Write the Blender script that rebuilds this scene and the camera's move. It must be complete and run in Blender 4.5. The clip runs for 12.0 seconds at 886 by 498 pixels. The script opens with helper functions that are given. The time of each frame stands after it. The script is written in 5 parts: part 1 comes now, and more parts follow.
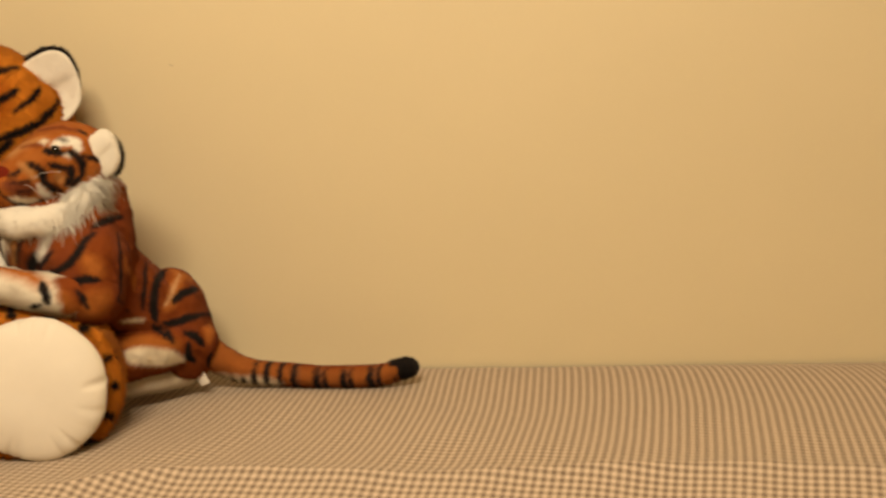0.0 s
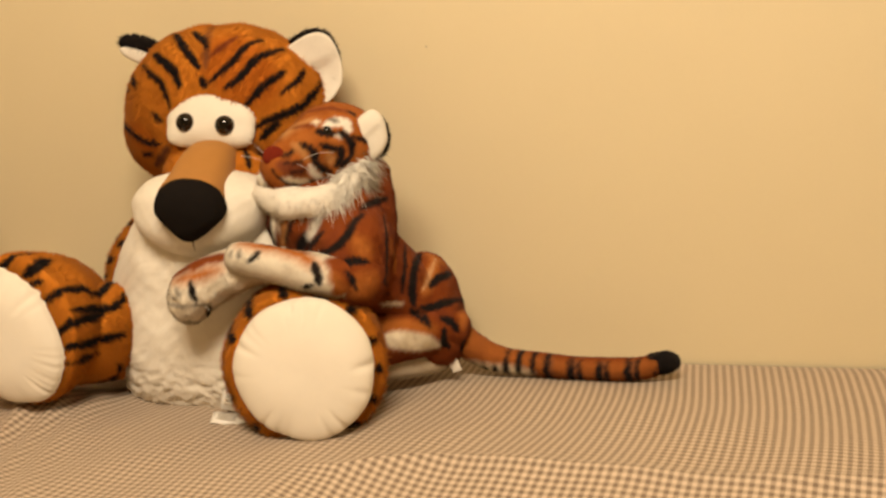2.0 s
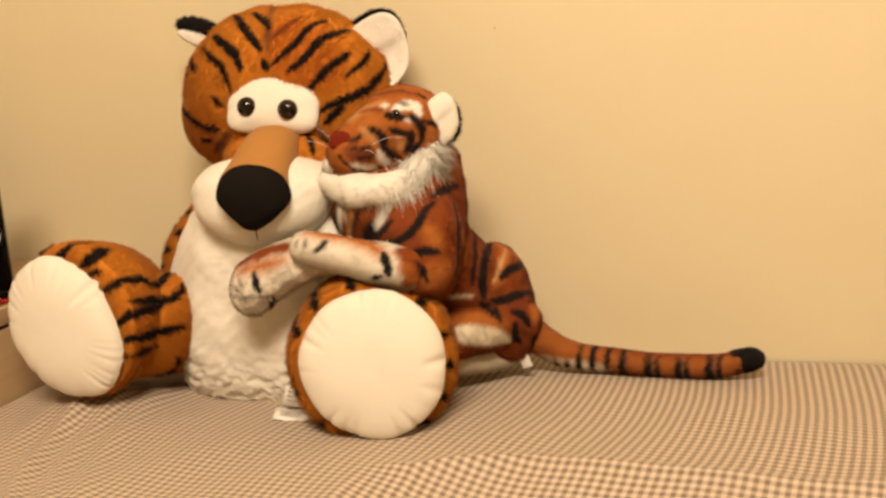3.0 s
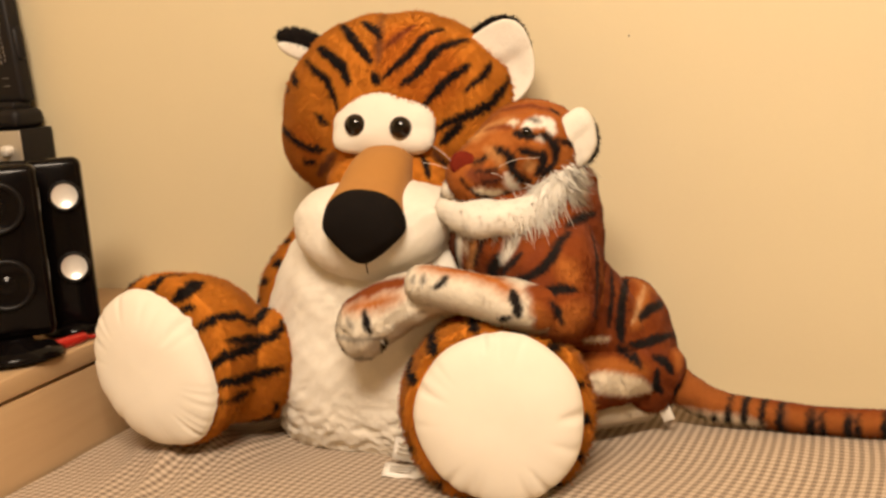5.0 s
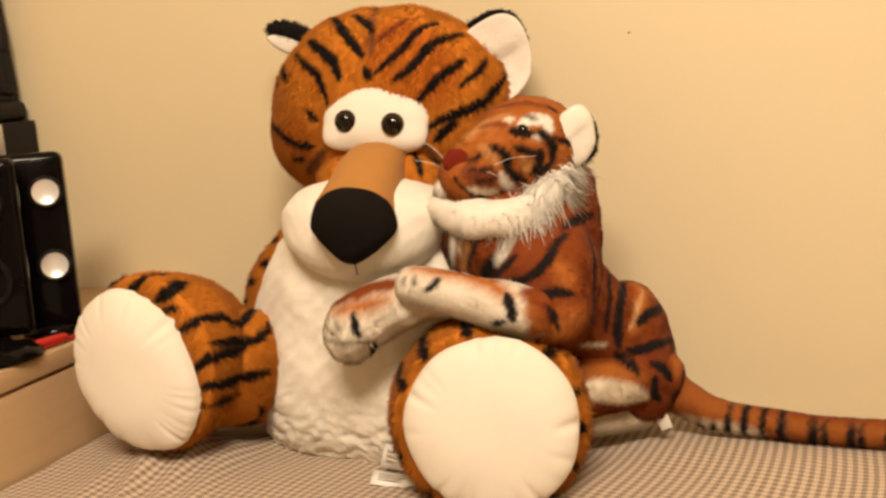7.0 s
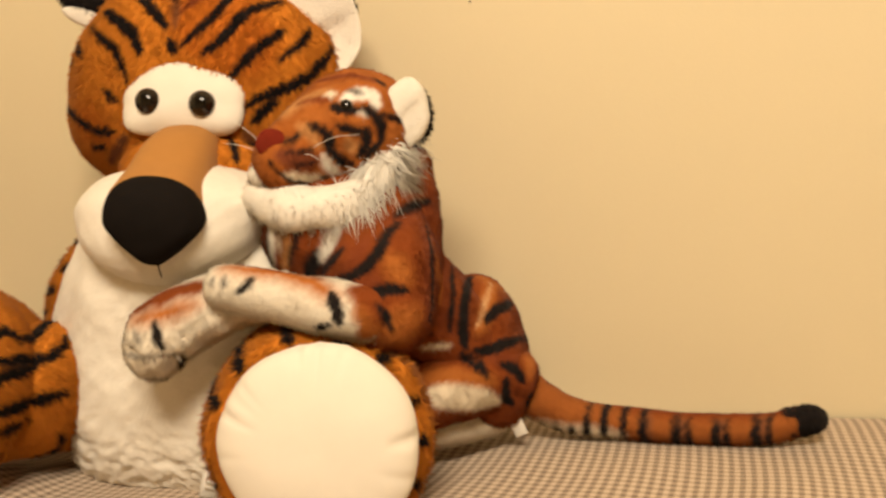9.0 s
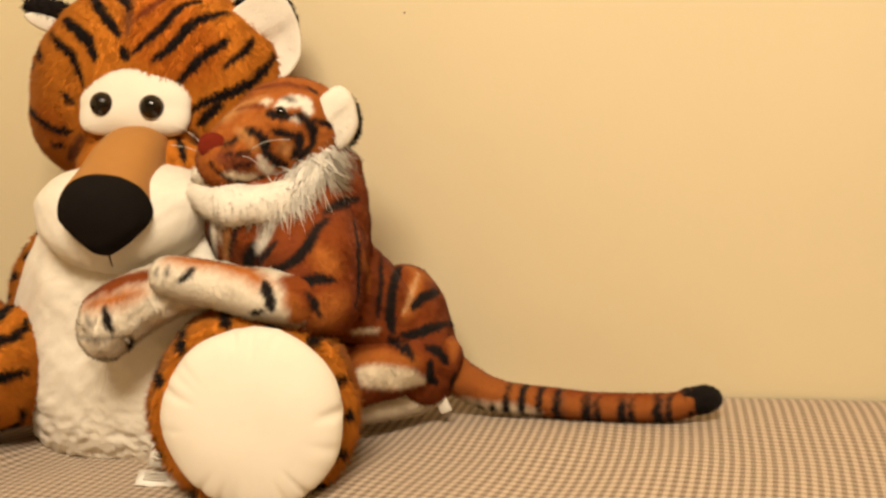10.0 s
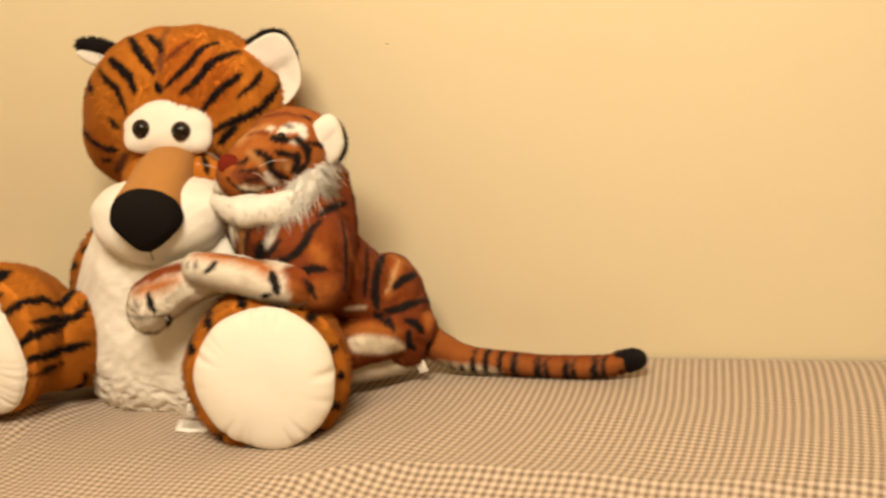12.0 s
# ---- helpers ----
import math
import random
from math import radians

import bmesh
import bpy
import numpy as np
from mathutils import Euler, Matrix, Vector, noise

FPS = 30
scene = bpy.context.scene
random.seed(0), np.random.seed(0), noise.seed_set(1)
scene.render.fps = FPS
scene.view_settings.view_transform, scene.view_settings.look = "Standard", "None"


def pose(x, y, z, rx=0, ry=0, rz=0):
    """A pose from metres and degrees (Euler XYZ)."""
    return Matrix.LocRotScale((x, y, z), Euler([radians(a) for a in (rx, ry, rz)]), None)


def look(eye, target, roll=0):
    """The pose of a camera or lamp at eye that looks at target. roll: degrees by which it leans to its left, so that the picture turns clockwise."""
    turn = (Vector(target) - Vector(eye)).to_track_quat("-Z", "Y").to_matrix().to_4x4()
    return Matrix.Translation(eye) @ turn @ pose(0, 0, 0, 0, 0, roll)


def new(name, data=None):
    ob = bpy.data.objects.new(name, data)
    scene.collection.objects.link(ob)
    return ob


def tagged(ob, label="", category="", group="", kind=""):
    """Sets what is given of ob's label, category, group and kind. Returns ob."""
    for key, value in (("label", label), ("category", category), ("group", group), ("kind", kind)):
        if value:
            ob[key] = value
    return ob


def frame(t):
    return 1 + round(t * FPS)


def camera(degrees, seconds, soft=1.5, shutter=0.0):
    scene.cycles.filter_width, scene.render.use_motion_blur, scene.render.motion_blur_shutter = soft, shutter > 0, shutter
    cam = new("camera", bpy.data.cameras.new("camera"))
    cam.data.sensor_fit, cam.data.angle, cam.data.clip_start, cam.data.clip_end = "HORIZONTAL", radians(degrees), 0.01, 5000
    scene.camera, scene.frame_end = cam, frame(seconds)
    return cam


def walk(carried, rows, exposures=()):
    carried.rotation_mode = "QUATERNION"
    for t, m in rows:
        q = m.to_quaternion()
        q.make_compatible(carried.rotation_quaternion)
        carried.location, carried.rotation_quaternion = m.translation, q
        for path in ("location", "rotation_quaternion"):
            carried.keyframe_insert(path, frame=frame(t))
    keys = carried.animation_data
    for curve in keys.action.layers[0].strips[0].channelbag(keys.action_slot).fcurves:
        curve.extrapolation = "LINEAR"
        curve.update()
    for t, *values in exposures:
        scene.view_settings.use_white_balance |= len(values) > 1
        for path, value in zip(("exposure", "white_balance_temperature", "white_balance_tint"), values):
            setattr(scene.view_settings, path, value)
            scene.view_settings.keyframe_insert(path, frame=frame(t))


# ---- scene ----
cam = camera(48.6, 12.0, soft=2.7, shutter=0.5)
METRES, EYE, TILT, LEAN, TURN = 1.0, 0.507, -12.0, 2.47, 5.0
ROWS = [
    (0.0, 0.0, 0.0, 0.0, 0.0, 0.0, -0.0),
    (0.5, -0.0343, -0.0255, 0.0042, 2.43, 0.51, 0.12),
    (1.0, -0.0802, -0.0275, -0.0034, 5.11, 0.96, -0.22),
    (1.5, -0.1247, 0.0075, -0.0114, 8.4, -0.16, -1.18),
    (2.0, -0.1473, 0.0402, -0.0113, 9.14, -0.47, -1.15),
    (2.5, -0.177, 0.0657, -0.014, 10.12, -0.94, -1.07),
    (4.5, -0.2751, 0.1871, -0.0098, 14.34, -0.21, -1.72),
    (5.0, -0.2974, 0.2222, -0.0041, 15.54, 0.2, -1.62),
    (5.5, -0.308, 0.2401, -0.0033, 15.93, 0.17, -2.05),
    (6.0, -0.3075, 0.2419, -0.0039, 15.78, 0.17, -2.21),
    (6.5, -0.3083, 0.2417, -0.0026, 15.79, 0.21, -2.29),
    (8.5, -0.2897, 0.3762, -0.0112, 9.99, 0.56, -0.55),
    (9.0, -0.2799, 0.3885, -0.0097, 8.29, 0.47, -0.38),
    (9.5, -0.2456, 0.3694, -0.0107, 6.84, -0.19, -0.71),
    (10.0, -0.209, 0.3031, 0.0005, 7.28, -0.47, -0.8),
    (10.5, -0.1749, 0.2352, -0.0002, 8.17, -2.07, -0.6),
    (11.0, -0.1523, 0.1687, 0.0188, 10.17, -2.27, -0.44),
    (11.5, -0.1284, 0.1085, 0.0322, 11.02, -2.44, -0.07),
    (12.0, -0.0944, 0.0618, 0.0415, 9.31, -2.61, 0.1),
]
walk(cam, [(t, pose(0, 0, EYE, TILT, LEAN, TURN) @ pose(METRES * x, METRES * y, METRES * z, 90 + pitch, roll, yaw)) for t, x, y, z, yaw, pitch, roll in ROWS],
     exposures=[(0.0, -0.45, 6900, 12), (1.2, -0.40, 6800, 13), (2.5, -0.17, 6650, 14), (4.5, -0.03, 6500, 18), (6.5, -0.08, 6500, 18),
                (8.5, -0.08, 6480, 14), (10.5, -0.05, 6400, 12), (12.0, 0.0, 6350, 12)])

# ---- light ----
world = bpy.data.worlds.new("night_room")
scene.world = world
world.use_nodes = True
world.node_tree.nodes["Background"].inputs[0].default_value = (1.0, 0.72, 0.42, 1)
world.node_tree.nodes["Background"].inputs[1].default_value = 0.02


def area_lamp(name, eye, target, width, depth, watts, colour):
    data = bpy.data.lights.new(name, "AREA")
    data.shape, data.size, data.size_y = "RECTANGLE", width, depth
    data.energy, data.color = watts, colour
    ob = new(name, data)
    ob.matrix_world = look(eye, target)
    return ob


area_lamp("ceiling_lamp", (-0.20, -0.40, 1.85), (-0.5, 1.0, 0.1), 0.95, 0.40, 71.0, (1.0, 0.83, 0.60))


# ---- materials ----
def material(name, rough=0.8, metal=0.0, sheen=0.0):
    m = bpy.data.materials.new(name)
    m.use_nodes = True
    p = m.node_tree.nodes["Principled BSDF"]
    p.inputs["Roughness"].default_value = rough
    p.inputs["Metallic"].default_value = metal
    p.inputs["Sheen Weight"].default_value = sheen
    p.inputs["Sheen Roughness"].default_value = 0.5
    return m, m.node_tree.nodes, m.node_tree.links, p


def math_node(nodes, links, op, a, b=None):
    n = nodes.new("ShaderNodeMath")
    n.operation = op
    for i, v in enumerate((a, b)):
        if v is None:
            continue
        if isinstance(v, (int, float)):
            n.inputs[i].default_value = v
        else:
            links.new(v, n.inputs[i])
    return n.outputs[0]


def noise_node(nodes, links, coords, scale, detail=3.0, rough=0.55):
    n = nodes.new("ShaderNodeTexNoise")
    n.inputs["Scale"].default_value = scale
    n.inputs["Detail"].default_value = detail
    n.inputs["Roughness"].default_value = rough
    links.new(coords, n.inputs["Vector"])
    return n


def mix_colour(nodes, links, fac, a, b, blend="MIX"):
    n = nodes.new("ShaderNodeMix")
    n.data_type, n.blend_type = "RGBA", blend
    for sock, v in ((n.inputs[0], fac), (n.inputs[6], a), (n.inputs[7], b)):
        if isinstance(v, (int, float)):
            sock.default_value = v
        elif isinstance(v, tuple):
            sock.default_value = (*v, 1)
        else:
            links.new(v, sock)
    return n.outputs[2]


def bump_node(nodes, links, height, strength, distance, p):
    n = nodes.new("ShaderNodeBump")
    n.inputs["Strength"].default_value = strength
    n.inputs["Distance"].default_value = distance
    links.new(height, n.inputs["Height"])
    links.new(n.outputs[0], p.inputs["Normal"])


def mottled(name, colour, rough=0.7, vary=0.12, scale=20.0, grain=300.0, bump=0.15, distance=0.001, metal=0.0, sheen=0.0, gloss=0.5):
    """A surface of one colour with soft patches and a fine grain."""
    m, nodes, links, p = material(name, rough, metal, sheen)
    tc = nodes.new("ShaderNodeTexCoord").outputs["Object"]
    big = noise_node(nodes, links, tc, scale).outputs[0]
    fine = noise_node(nodes, links, tc, grain, 2.0).outputs[0]
    dark = tuple(c * (1 - vary) for c in colour)
    light = tuple(min(1, c * (1 + vary * 0.6)) for c in colour)
    col = mix_colour(nodes, links, big, dark, light)
    col = mix_colour(nodes, links, math_node(nodes, links, "MULTIPLY", fine, vary), col, tuple(c * 0.7 for c in colour))
    links.new(col, p.inputs["Base Color"])
    p.inputs["Specular IOR Level"].default_value = gloss
    bump_node(nodes, links, fine, bump, distance, p)
    return m


def coat_material(name, rough, sheen, vary, scale):
    """Plush whose dyed pattern lies in the mesh's colour attribute."""
    m, nodes, links, p = material(name, rough, 0.0, sheen)
    p.inputs["Specular IOR Level"].default_value = 0.15
    tc = nodes.new("ShaderNodeTexCoord").outputs["Object"]
    attr = nodes.new("ShaderNodeAttribute")
    attr.attribute_name = "coat"
    n1 = noise_node(nodes, links, tc, scale, 3.0).outputs[0]
    n2 = noise_node(nodes, links, tc, scale * 9, 2.0).outputs[0]
    f = math_node(nodes, links, "ADD", math_node(nodes, links, "MULTIPLY", n1, vary), math_node(nodes, links, "MULTIPLY", n2, vary))
    g = math_node(nodes, links, "SUBTRACT", 1.0 + vary, f)
    comb = nodes.new("ShaderNodeCombineColor")
    for i in range(3):
        links.new(g, comb.inputs[i])
    col = mix_colour(nodes, links, 1.0, attr.outputs["Color"], comb.outputs[0], "MULTIPLY")
    links.new(col, p.inputs["Base Color"])
    bump_node(nodes, links, n2, 0.5, 0.002, p)
    return m


def pile_material(name):
    """Single hairs of the plush: thin, so part of the light passes through."""
    m, nodes, links, p = material(name, 0.95, 0.0, 0.03)
    p.inputs["Specular IOR Level"].default_value = 0.08
    attr = nodes.new("ShaderNodeAttribute")
    attr.attribute_name = "coat"
    links.new(attr.outputs["Color"], p.inputs["Base Color"])
    thin = nodes.new("ShaderNodeBsdfTranslucent")
    links.new(attr.outputs["Color"], thin.inputs["Color"])
    both = nodes.new("ShaderNodeMixShader")
    both.inputs[0].default_value = 0.15
    links.new(p.outputs[0], both.inputs[1])
    links.new(thin.outputs[0], both.inputs[2])
    links.new(both.outputs[0], nodes["Material Output"].inputs["Surface"])
    return m


def gingham_material():
    """Woven check of cream and taupe, a little bent along the cloth, with 11 mm repeats."""
    m, nodes, links, p = material("gingham_cotton", 0.85, 0.0, 0.15)
    p.inputs["Specular IOR Level"].default_value = 0.2
    uv = nodes.new("ShaderNodeUVMap").outputs[0]
    sep = nodes.new("ShaderNodeSeparateXYZ")
    links.new(uv, sep.inputs[0])
    bands = []
    for i in range(2):
        s = math_node(nodes, links, "SINE", math_node(nodes, links, "MULTIPLY", sep.outputs[i], 2 * math.pi))
        ramp = nodes.new("ShaderNodeMapRange")
        ramp.interpolation_type = "SMOOTHSTEP"
        ramp.inputs["From Min"].default_value, ramp.inputs["From Max"].default_value = -0.25, 0.25
        links.new(s, ramp.inputs["Value"])
        bands.append(ramp.outputs[0])
    tc = nodes.new("ShaderNodeTexCoord").outputs["Object"]
    soil = noise_node(nodes, links, tc, 9.0).outputs[0]
    thread = noise_node(nodes, links, tc, 900.0, 2.0).outputs[0]
    cream, taupe = (0.685, 0.555, 0.42), (0.18, 0.13, 0.09)
    k = math_node(nodes, links, "ADD", math_node(nodes, links, "MULTIPLY", bands[0], 0.55), math_node(nodes, links, "MULTIPLY", bands[1], 0.45))
    col = mix_colour(nodes, links, k, cream, taupe)
    col = mix_colour(nodes, links, math_node(nodes, links, "MULTIPLY", soil, 0.25), col, (0.42, 0.33, 0.25))
    col = mix_colour(nodes, links, math_node(nodes, links, "MULTIPLY", thread, 0.25), col, (0.3, 0.23, 0.17))
    links.new(col, p.inputs["Base Color"])
    bump_node(nodes, links, math_node(nodes, links, "ADD", thread, math_node(nodes, links, "MULTIPLY", k, 0.6)), 0.25, 0.0008, p)
    return m


def wood_material(name, light, dark):
    m, nodes, links, p = material(name, 0.45)
    tc = nodes.new("ShaderNodeTexCoord").outputs["Object"]
    mp = nodes.new("ShaderNodeMapping")
    mp.inputs["Scale"].default_value = (14.0, 1.2, 14.0)
    links.new(tc, mp.inputs[0])
    n = noise_node(nodes, links, mp.outputs[0], 4.0, 6.0, 0.6).outputs[0]
    fine = noise_node(nodes, links, mp.outputs[0], 40.0, 3.0).outputs[0]
    col = mix_colour(nodes, links, n, dark, light)
    col = mix_colour(nodes, links, math_node(nodes, links, "MULTIPLY", fine, 0.3), col, dark)
    links.new(col, p.inputs["Base Color"])
    bump_node(nodes, links, fine, 0.1, 0.0006, p)
    return m


WALL = mottled("cream_wall_paint", (0.71, 0.61, 0.395), 0.6, 0.05, 2.5, 260.0, 0.12, 0.0012)
CEILING = mottled("ceiling_paint", (0.78, 0.74, 0.64), 0.8, 0.04, 2.0)
FLOOR = wood_material("floor_wood", (0.35, 0.22, 0.12), (0.2, 0.11, 0.06))
WOOD = wood_material("pale_maple", (0.57, 0.39, 0.22), (0.45, 0.30, 0.16))
GINGHAM = gingham_material()
MATTRESS = mottled("mattress_ticking", (0.6, 0.55, 0.45), 0.9)
PLUSH = coat_material("long_pile_plush", 0.95, 0.05, 0.14, 60.0)
SHORT_PLUSH = coat_material("short_pile_plush", 0.9, 0.04, 0.36, 70.0)
PILE = pile_material("plush_hairs")
WHITE_VELOUR = mottled("white_velour", (0.78, 0.735, 0.64), 0.9, 0.04, 60.0, 900.0, 0.2, 0.0008, 0.0, 0.08, 0.2)
PAD = mottled("cream_velour", (0.79, 0.735, 0.63), 0.9, 0.04, 40.0, 900.0, 0.1, 0.0006, 0.0, 0.08, 0.2)
TAN = mottled("tan_velour", (0.41, 0.19, 0.048), 0.9, 0.08, 60.0, 900.0, 0.15, 0.0006, 0.0, 0.06, 0.15)
NOSE_BLACK = mottled("black_velour", (0.010, 0.008, 0.007), 0.95, 0.1, 60.0, 900.0, 0.15, 0.0006, 0.0, 0.0, 0.05)
EYE_BLACK = mottled("glossy_black_eye", (0.004, 0.003, 0.002), 0.03, 0.1, bump=0.0)
EYE_BROWN = mottled("glossy_brown_eye", (0.014, 0.006, 0.003), 0.04, 0.1, bump=0.0)
PINK_NOSE = mottled("red_brown_felt", (0.17, 0.020, 0.008), 0.95, 0.25, 120.0, 900.0, 0.2, gloss=0.1)
THREAD = mottled("dark_thread", (0.03, 0.02, 0.015), 0.8, 0.1)
NYLON = mottled("white_nylon", (0.8, 0.76, 0.68), 0.35, 0.03)
SATIN = mottled("white_satin_label", (0.8, 0.77, 0.7), 0.5, 0.05, 80.0)
INK = mottled("grey_ink", (0.69, 0.65, 0.57), 0.7, 0.1)
GLOSS_BLACK = mottled("glossy_black_plastic", (0.004, 0.003, 0.003), 0.14, 0.15, 30.0, 500.0, 0.02, gloss=0.14)
MATT_BLACK = mottled("matt_black_plastic", (0.010, 0.008, 0.008), 0.5, 0.15, 30.0, 700.0, 0.15, gloss=0.25)
RUBBER = mottled("black_rubber", (0.006, 0.005, 0.005), 0.35, 0.15, gloss=0.2)
SILVER = mottled("silver_cone", (0.86, 0.83, 0.77), 0.30, 0.05, 60.0, 300.0, 0.03, 0.001, 0.35)
ALU = mottled("brushed_aluminium", (0.55, 0.50, 0.42), 0.42, 0.06, 60.0, 500.0, 0.1, 0.0006, 0.6)
RED = mottled("red_plastic", (0.45, 0.02, 0.012), 0.35, 0.1)
GREY_PRINT = mottled("grey_print", (0.14, 0.12, 0.105), 0.6, 0.1)
SCREEN = mottled("pale_screen", (0.55, 0.55, 0.42), 0.25, 0.05)


# ---- mesh tools ----
def thing(name, place, label, category, group="", kind=""):
    ob = new(name)
    ob.empty_display_size = 0.05
    ob.location = place
    return tagged(ob, label, category, group, kind)


def world_place(ob):
    p = Vector((0, 0, 0))
    while ob:
        p += ob.location
        ob = ob.parent
    return p


def smooth(me):
    me.polygons.foreach_set("use_smooth", np.ones(len(me.polygons), dtype=bool))


def mesh_arrays(name, V, T, colours=None, normals=None):
    """A mesh of triangles from numpy arrays, with the plush's dye as a colour attribute."""
    me = bpy.data.meshes.new(name)
    me.vertices.add(len(V))
    me.vertices.foreach_set("co", V.astype(np.float32).ravel())
    me.loops.add(len(T) * 3)
    me.loops.foreach_set("vertex_index", T.astype(np.int32).ravel())
    me.polygons.add(len(T))
    me.polygons.foreach_set("loop_start", np.arange(0, len(T) * 3, 3, dtype=np.int32))
    me.update(calc_edges=True)
    smooth(me)
    if colours is not None:
        a = me.attributes.new("coat", "FLOAT_COLOR", "POINT")
        a.data.foreach_set("color", np.hstack([colours, np.ones((len(V), 1))]).astype(np.float32).ravel())
    if normals is not None:
        me.normals_split_custom_set_from_vertices(normals.tolist())
    return me


def part(name, bm, mat, parent=None, label="", flat=False):
    """Links a bmesh (or a mesh), made in world metres, as one object under its thing or part."""
    if isinstance(bm, bmesh.types.BMesh):
        me = bpy.data.meshes.new(name)
        bmesh.ops.recalc_face_normals(bm, faces=bm.faces)
        bm.to_mesh(me)
        bm.free()
        if not flat:
            smooth(me)
    else:
        me = bm
    me.materials.append(mat)
    ob = new(name, me)
    if parent is not None:
        me.transform(Matrix.Translation(-world_place(parent)))
        ob.parent = parent
    if label:
        ob["label"] = label
    return ob


def box(bm, lo, hi, bevel=0.0, segs=2):
    """A box between two corners with rounded edges, in a bmesh."""
    c = [(a + b) / 2 for a, b in zip(lo, hi)]
    s = [abs(b - a) for a, b in zip(lo, hi)]
    r = bmesh.ops.create_cube(bm, size=1.0, matrix=Matrix.Translation(c) @ Matrix.Diagonal((*s, 1)))
    if bevel:
        edges = list({e for v in r["verts"] for e in v.link_edges})
        bmesh.ops.bevel(bm, geom=edges, offset=bevel, segments=segs, affect="EDGES", profile=0.5)
    return bm


def lathe(bm, profile, m, n=32):
    """A turned body: (radius, height) pairs about the z axis of m."""
    rings = []
    for r, h in profile:
        if r < 1e-6:
            rings.append([bm.verts.new(m @ Vector((0, 0, h)))])
        else:
            rings.append([bm.verts.new(m @ Vector((r * math.cos(2 * math.pi * i / n), r * math.sin(2 * math.pi * i / n), h))) for i in range(n)])
    for a, b in zip(rings, rings[1:]):
        for i in range(n):
            j = (i + 1) % n
            if len(a) == 1 and len(b) > 1:
                bm.faces.new((a[0], b[i], b[j]))
            elif len(b) == 1 and len(a) > 1:
                bm.faces.new((a[i], a[j], b[0]))
            elif len(a) > 1:
                bm.faces.new((a[i], a[j], b[j], b[i]))
    return bm


def facing(centre, normal):
    return Matrix.Translation(centre) @ Vector(normal).to_track_quat("Z", "Y").to_matrix().to_4x4()


# ---- plush tools ----
def grid_triangles(rows, cols):
    """Triangles of rows x cols points that close round the columns."""
    i, j = np.meshgrid(np.arange(rows - 1), np.arange(cols), indexing="ij")
    a, b = i * cols + j, i * cols + (j + 1) % cols
    c, d = a + cols, b + cols
    return np.vstack([np.stack([a, b, d], -1).reshape(-1, 3), np.stack([a, d, c], -1).reshape(-1, 3)])


def ball(centre, radii, turn=(0, 0, 0), step=0.0035, square=2.0, shape=None):
    """A stuffed round form. square above 2 makes it boxier; shape(P) bends the unit ball."""
    r = max(radii)
    cols = int(np.clip(2 * math.pi * r / step, 16, 320))
    rows = max(9, cols // 2)
    th = np.linspace(0.004, math.pi - 0.004, rows)[:, None]
    ph = np.linspace(0, 2 * math.pi, cols, endpoint=False)[None, :]
    P = np.stack([np.sin(th) * np.cos(ph), -np.cos(th) + 0 * ph, np.sin(th) * np.sin(ph)], -1).reshape(-1, 3)
    if square != 2.0:
        P = P / (np.abs(P) ** square).sum(1, keepdims=True) ** (1 / square)
    if shape:
        P = shape(P)
    R = np.array(Euler([radians(a) for a in turn]).to_matrix())
    V = (P * np.array(radii)) @ R.T + np.array(centre)
    return V, grid_triangles(rows, cols)


def spline(points, n):
    """A smooth line through rows of numbers."""
    P = np.array(points, float)
    P = np.vstack([2 * P[0] - P[1], P, 2 * P[-1] - P[-2]])
    t = np.linspace(0, len(P) - 3 - 1e-6, n)
    k = t.astype(int)
    f = (t - k)[:, None]
    a, b, c, d = P[k], P[k + 1], P[k + 2], P[k + 3]
    return 0.5 * (2 * b + (c - a) * f + (2 * a - 5 * b + 4 * c - d) * f ** 2 + (3 * b - a - 3 * c + d) * f ** 3)


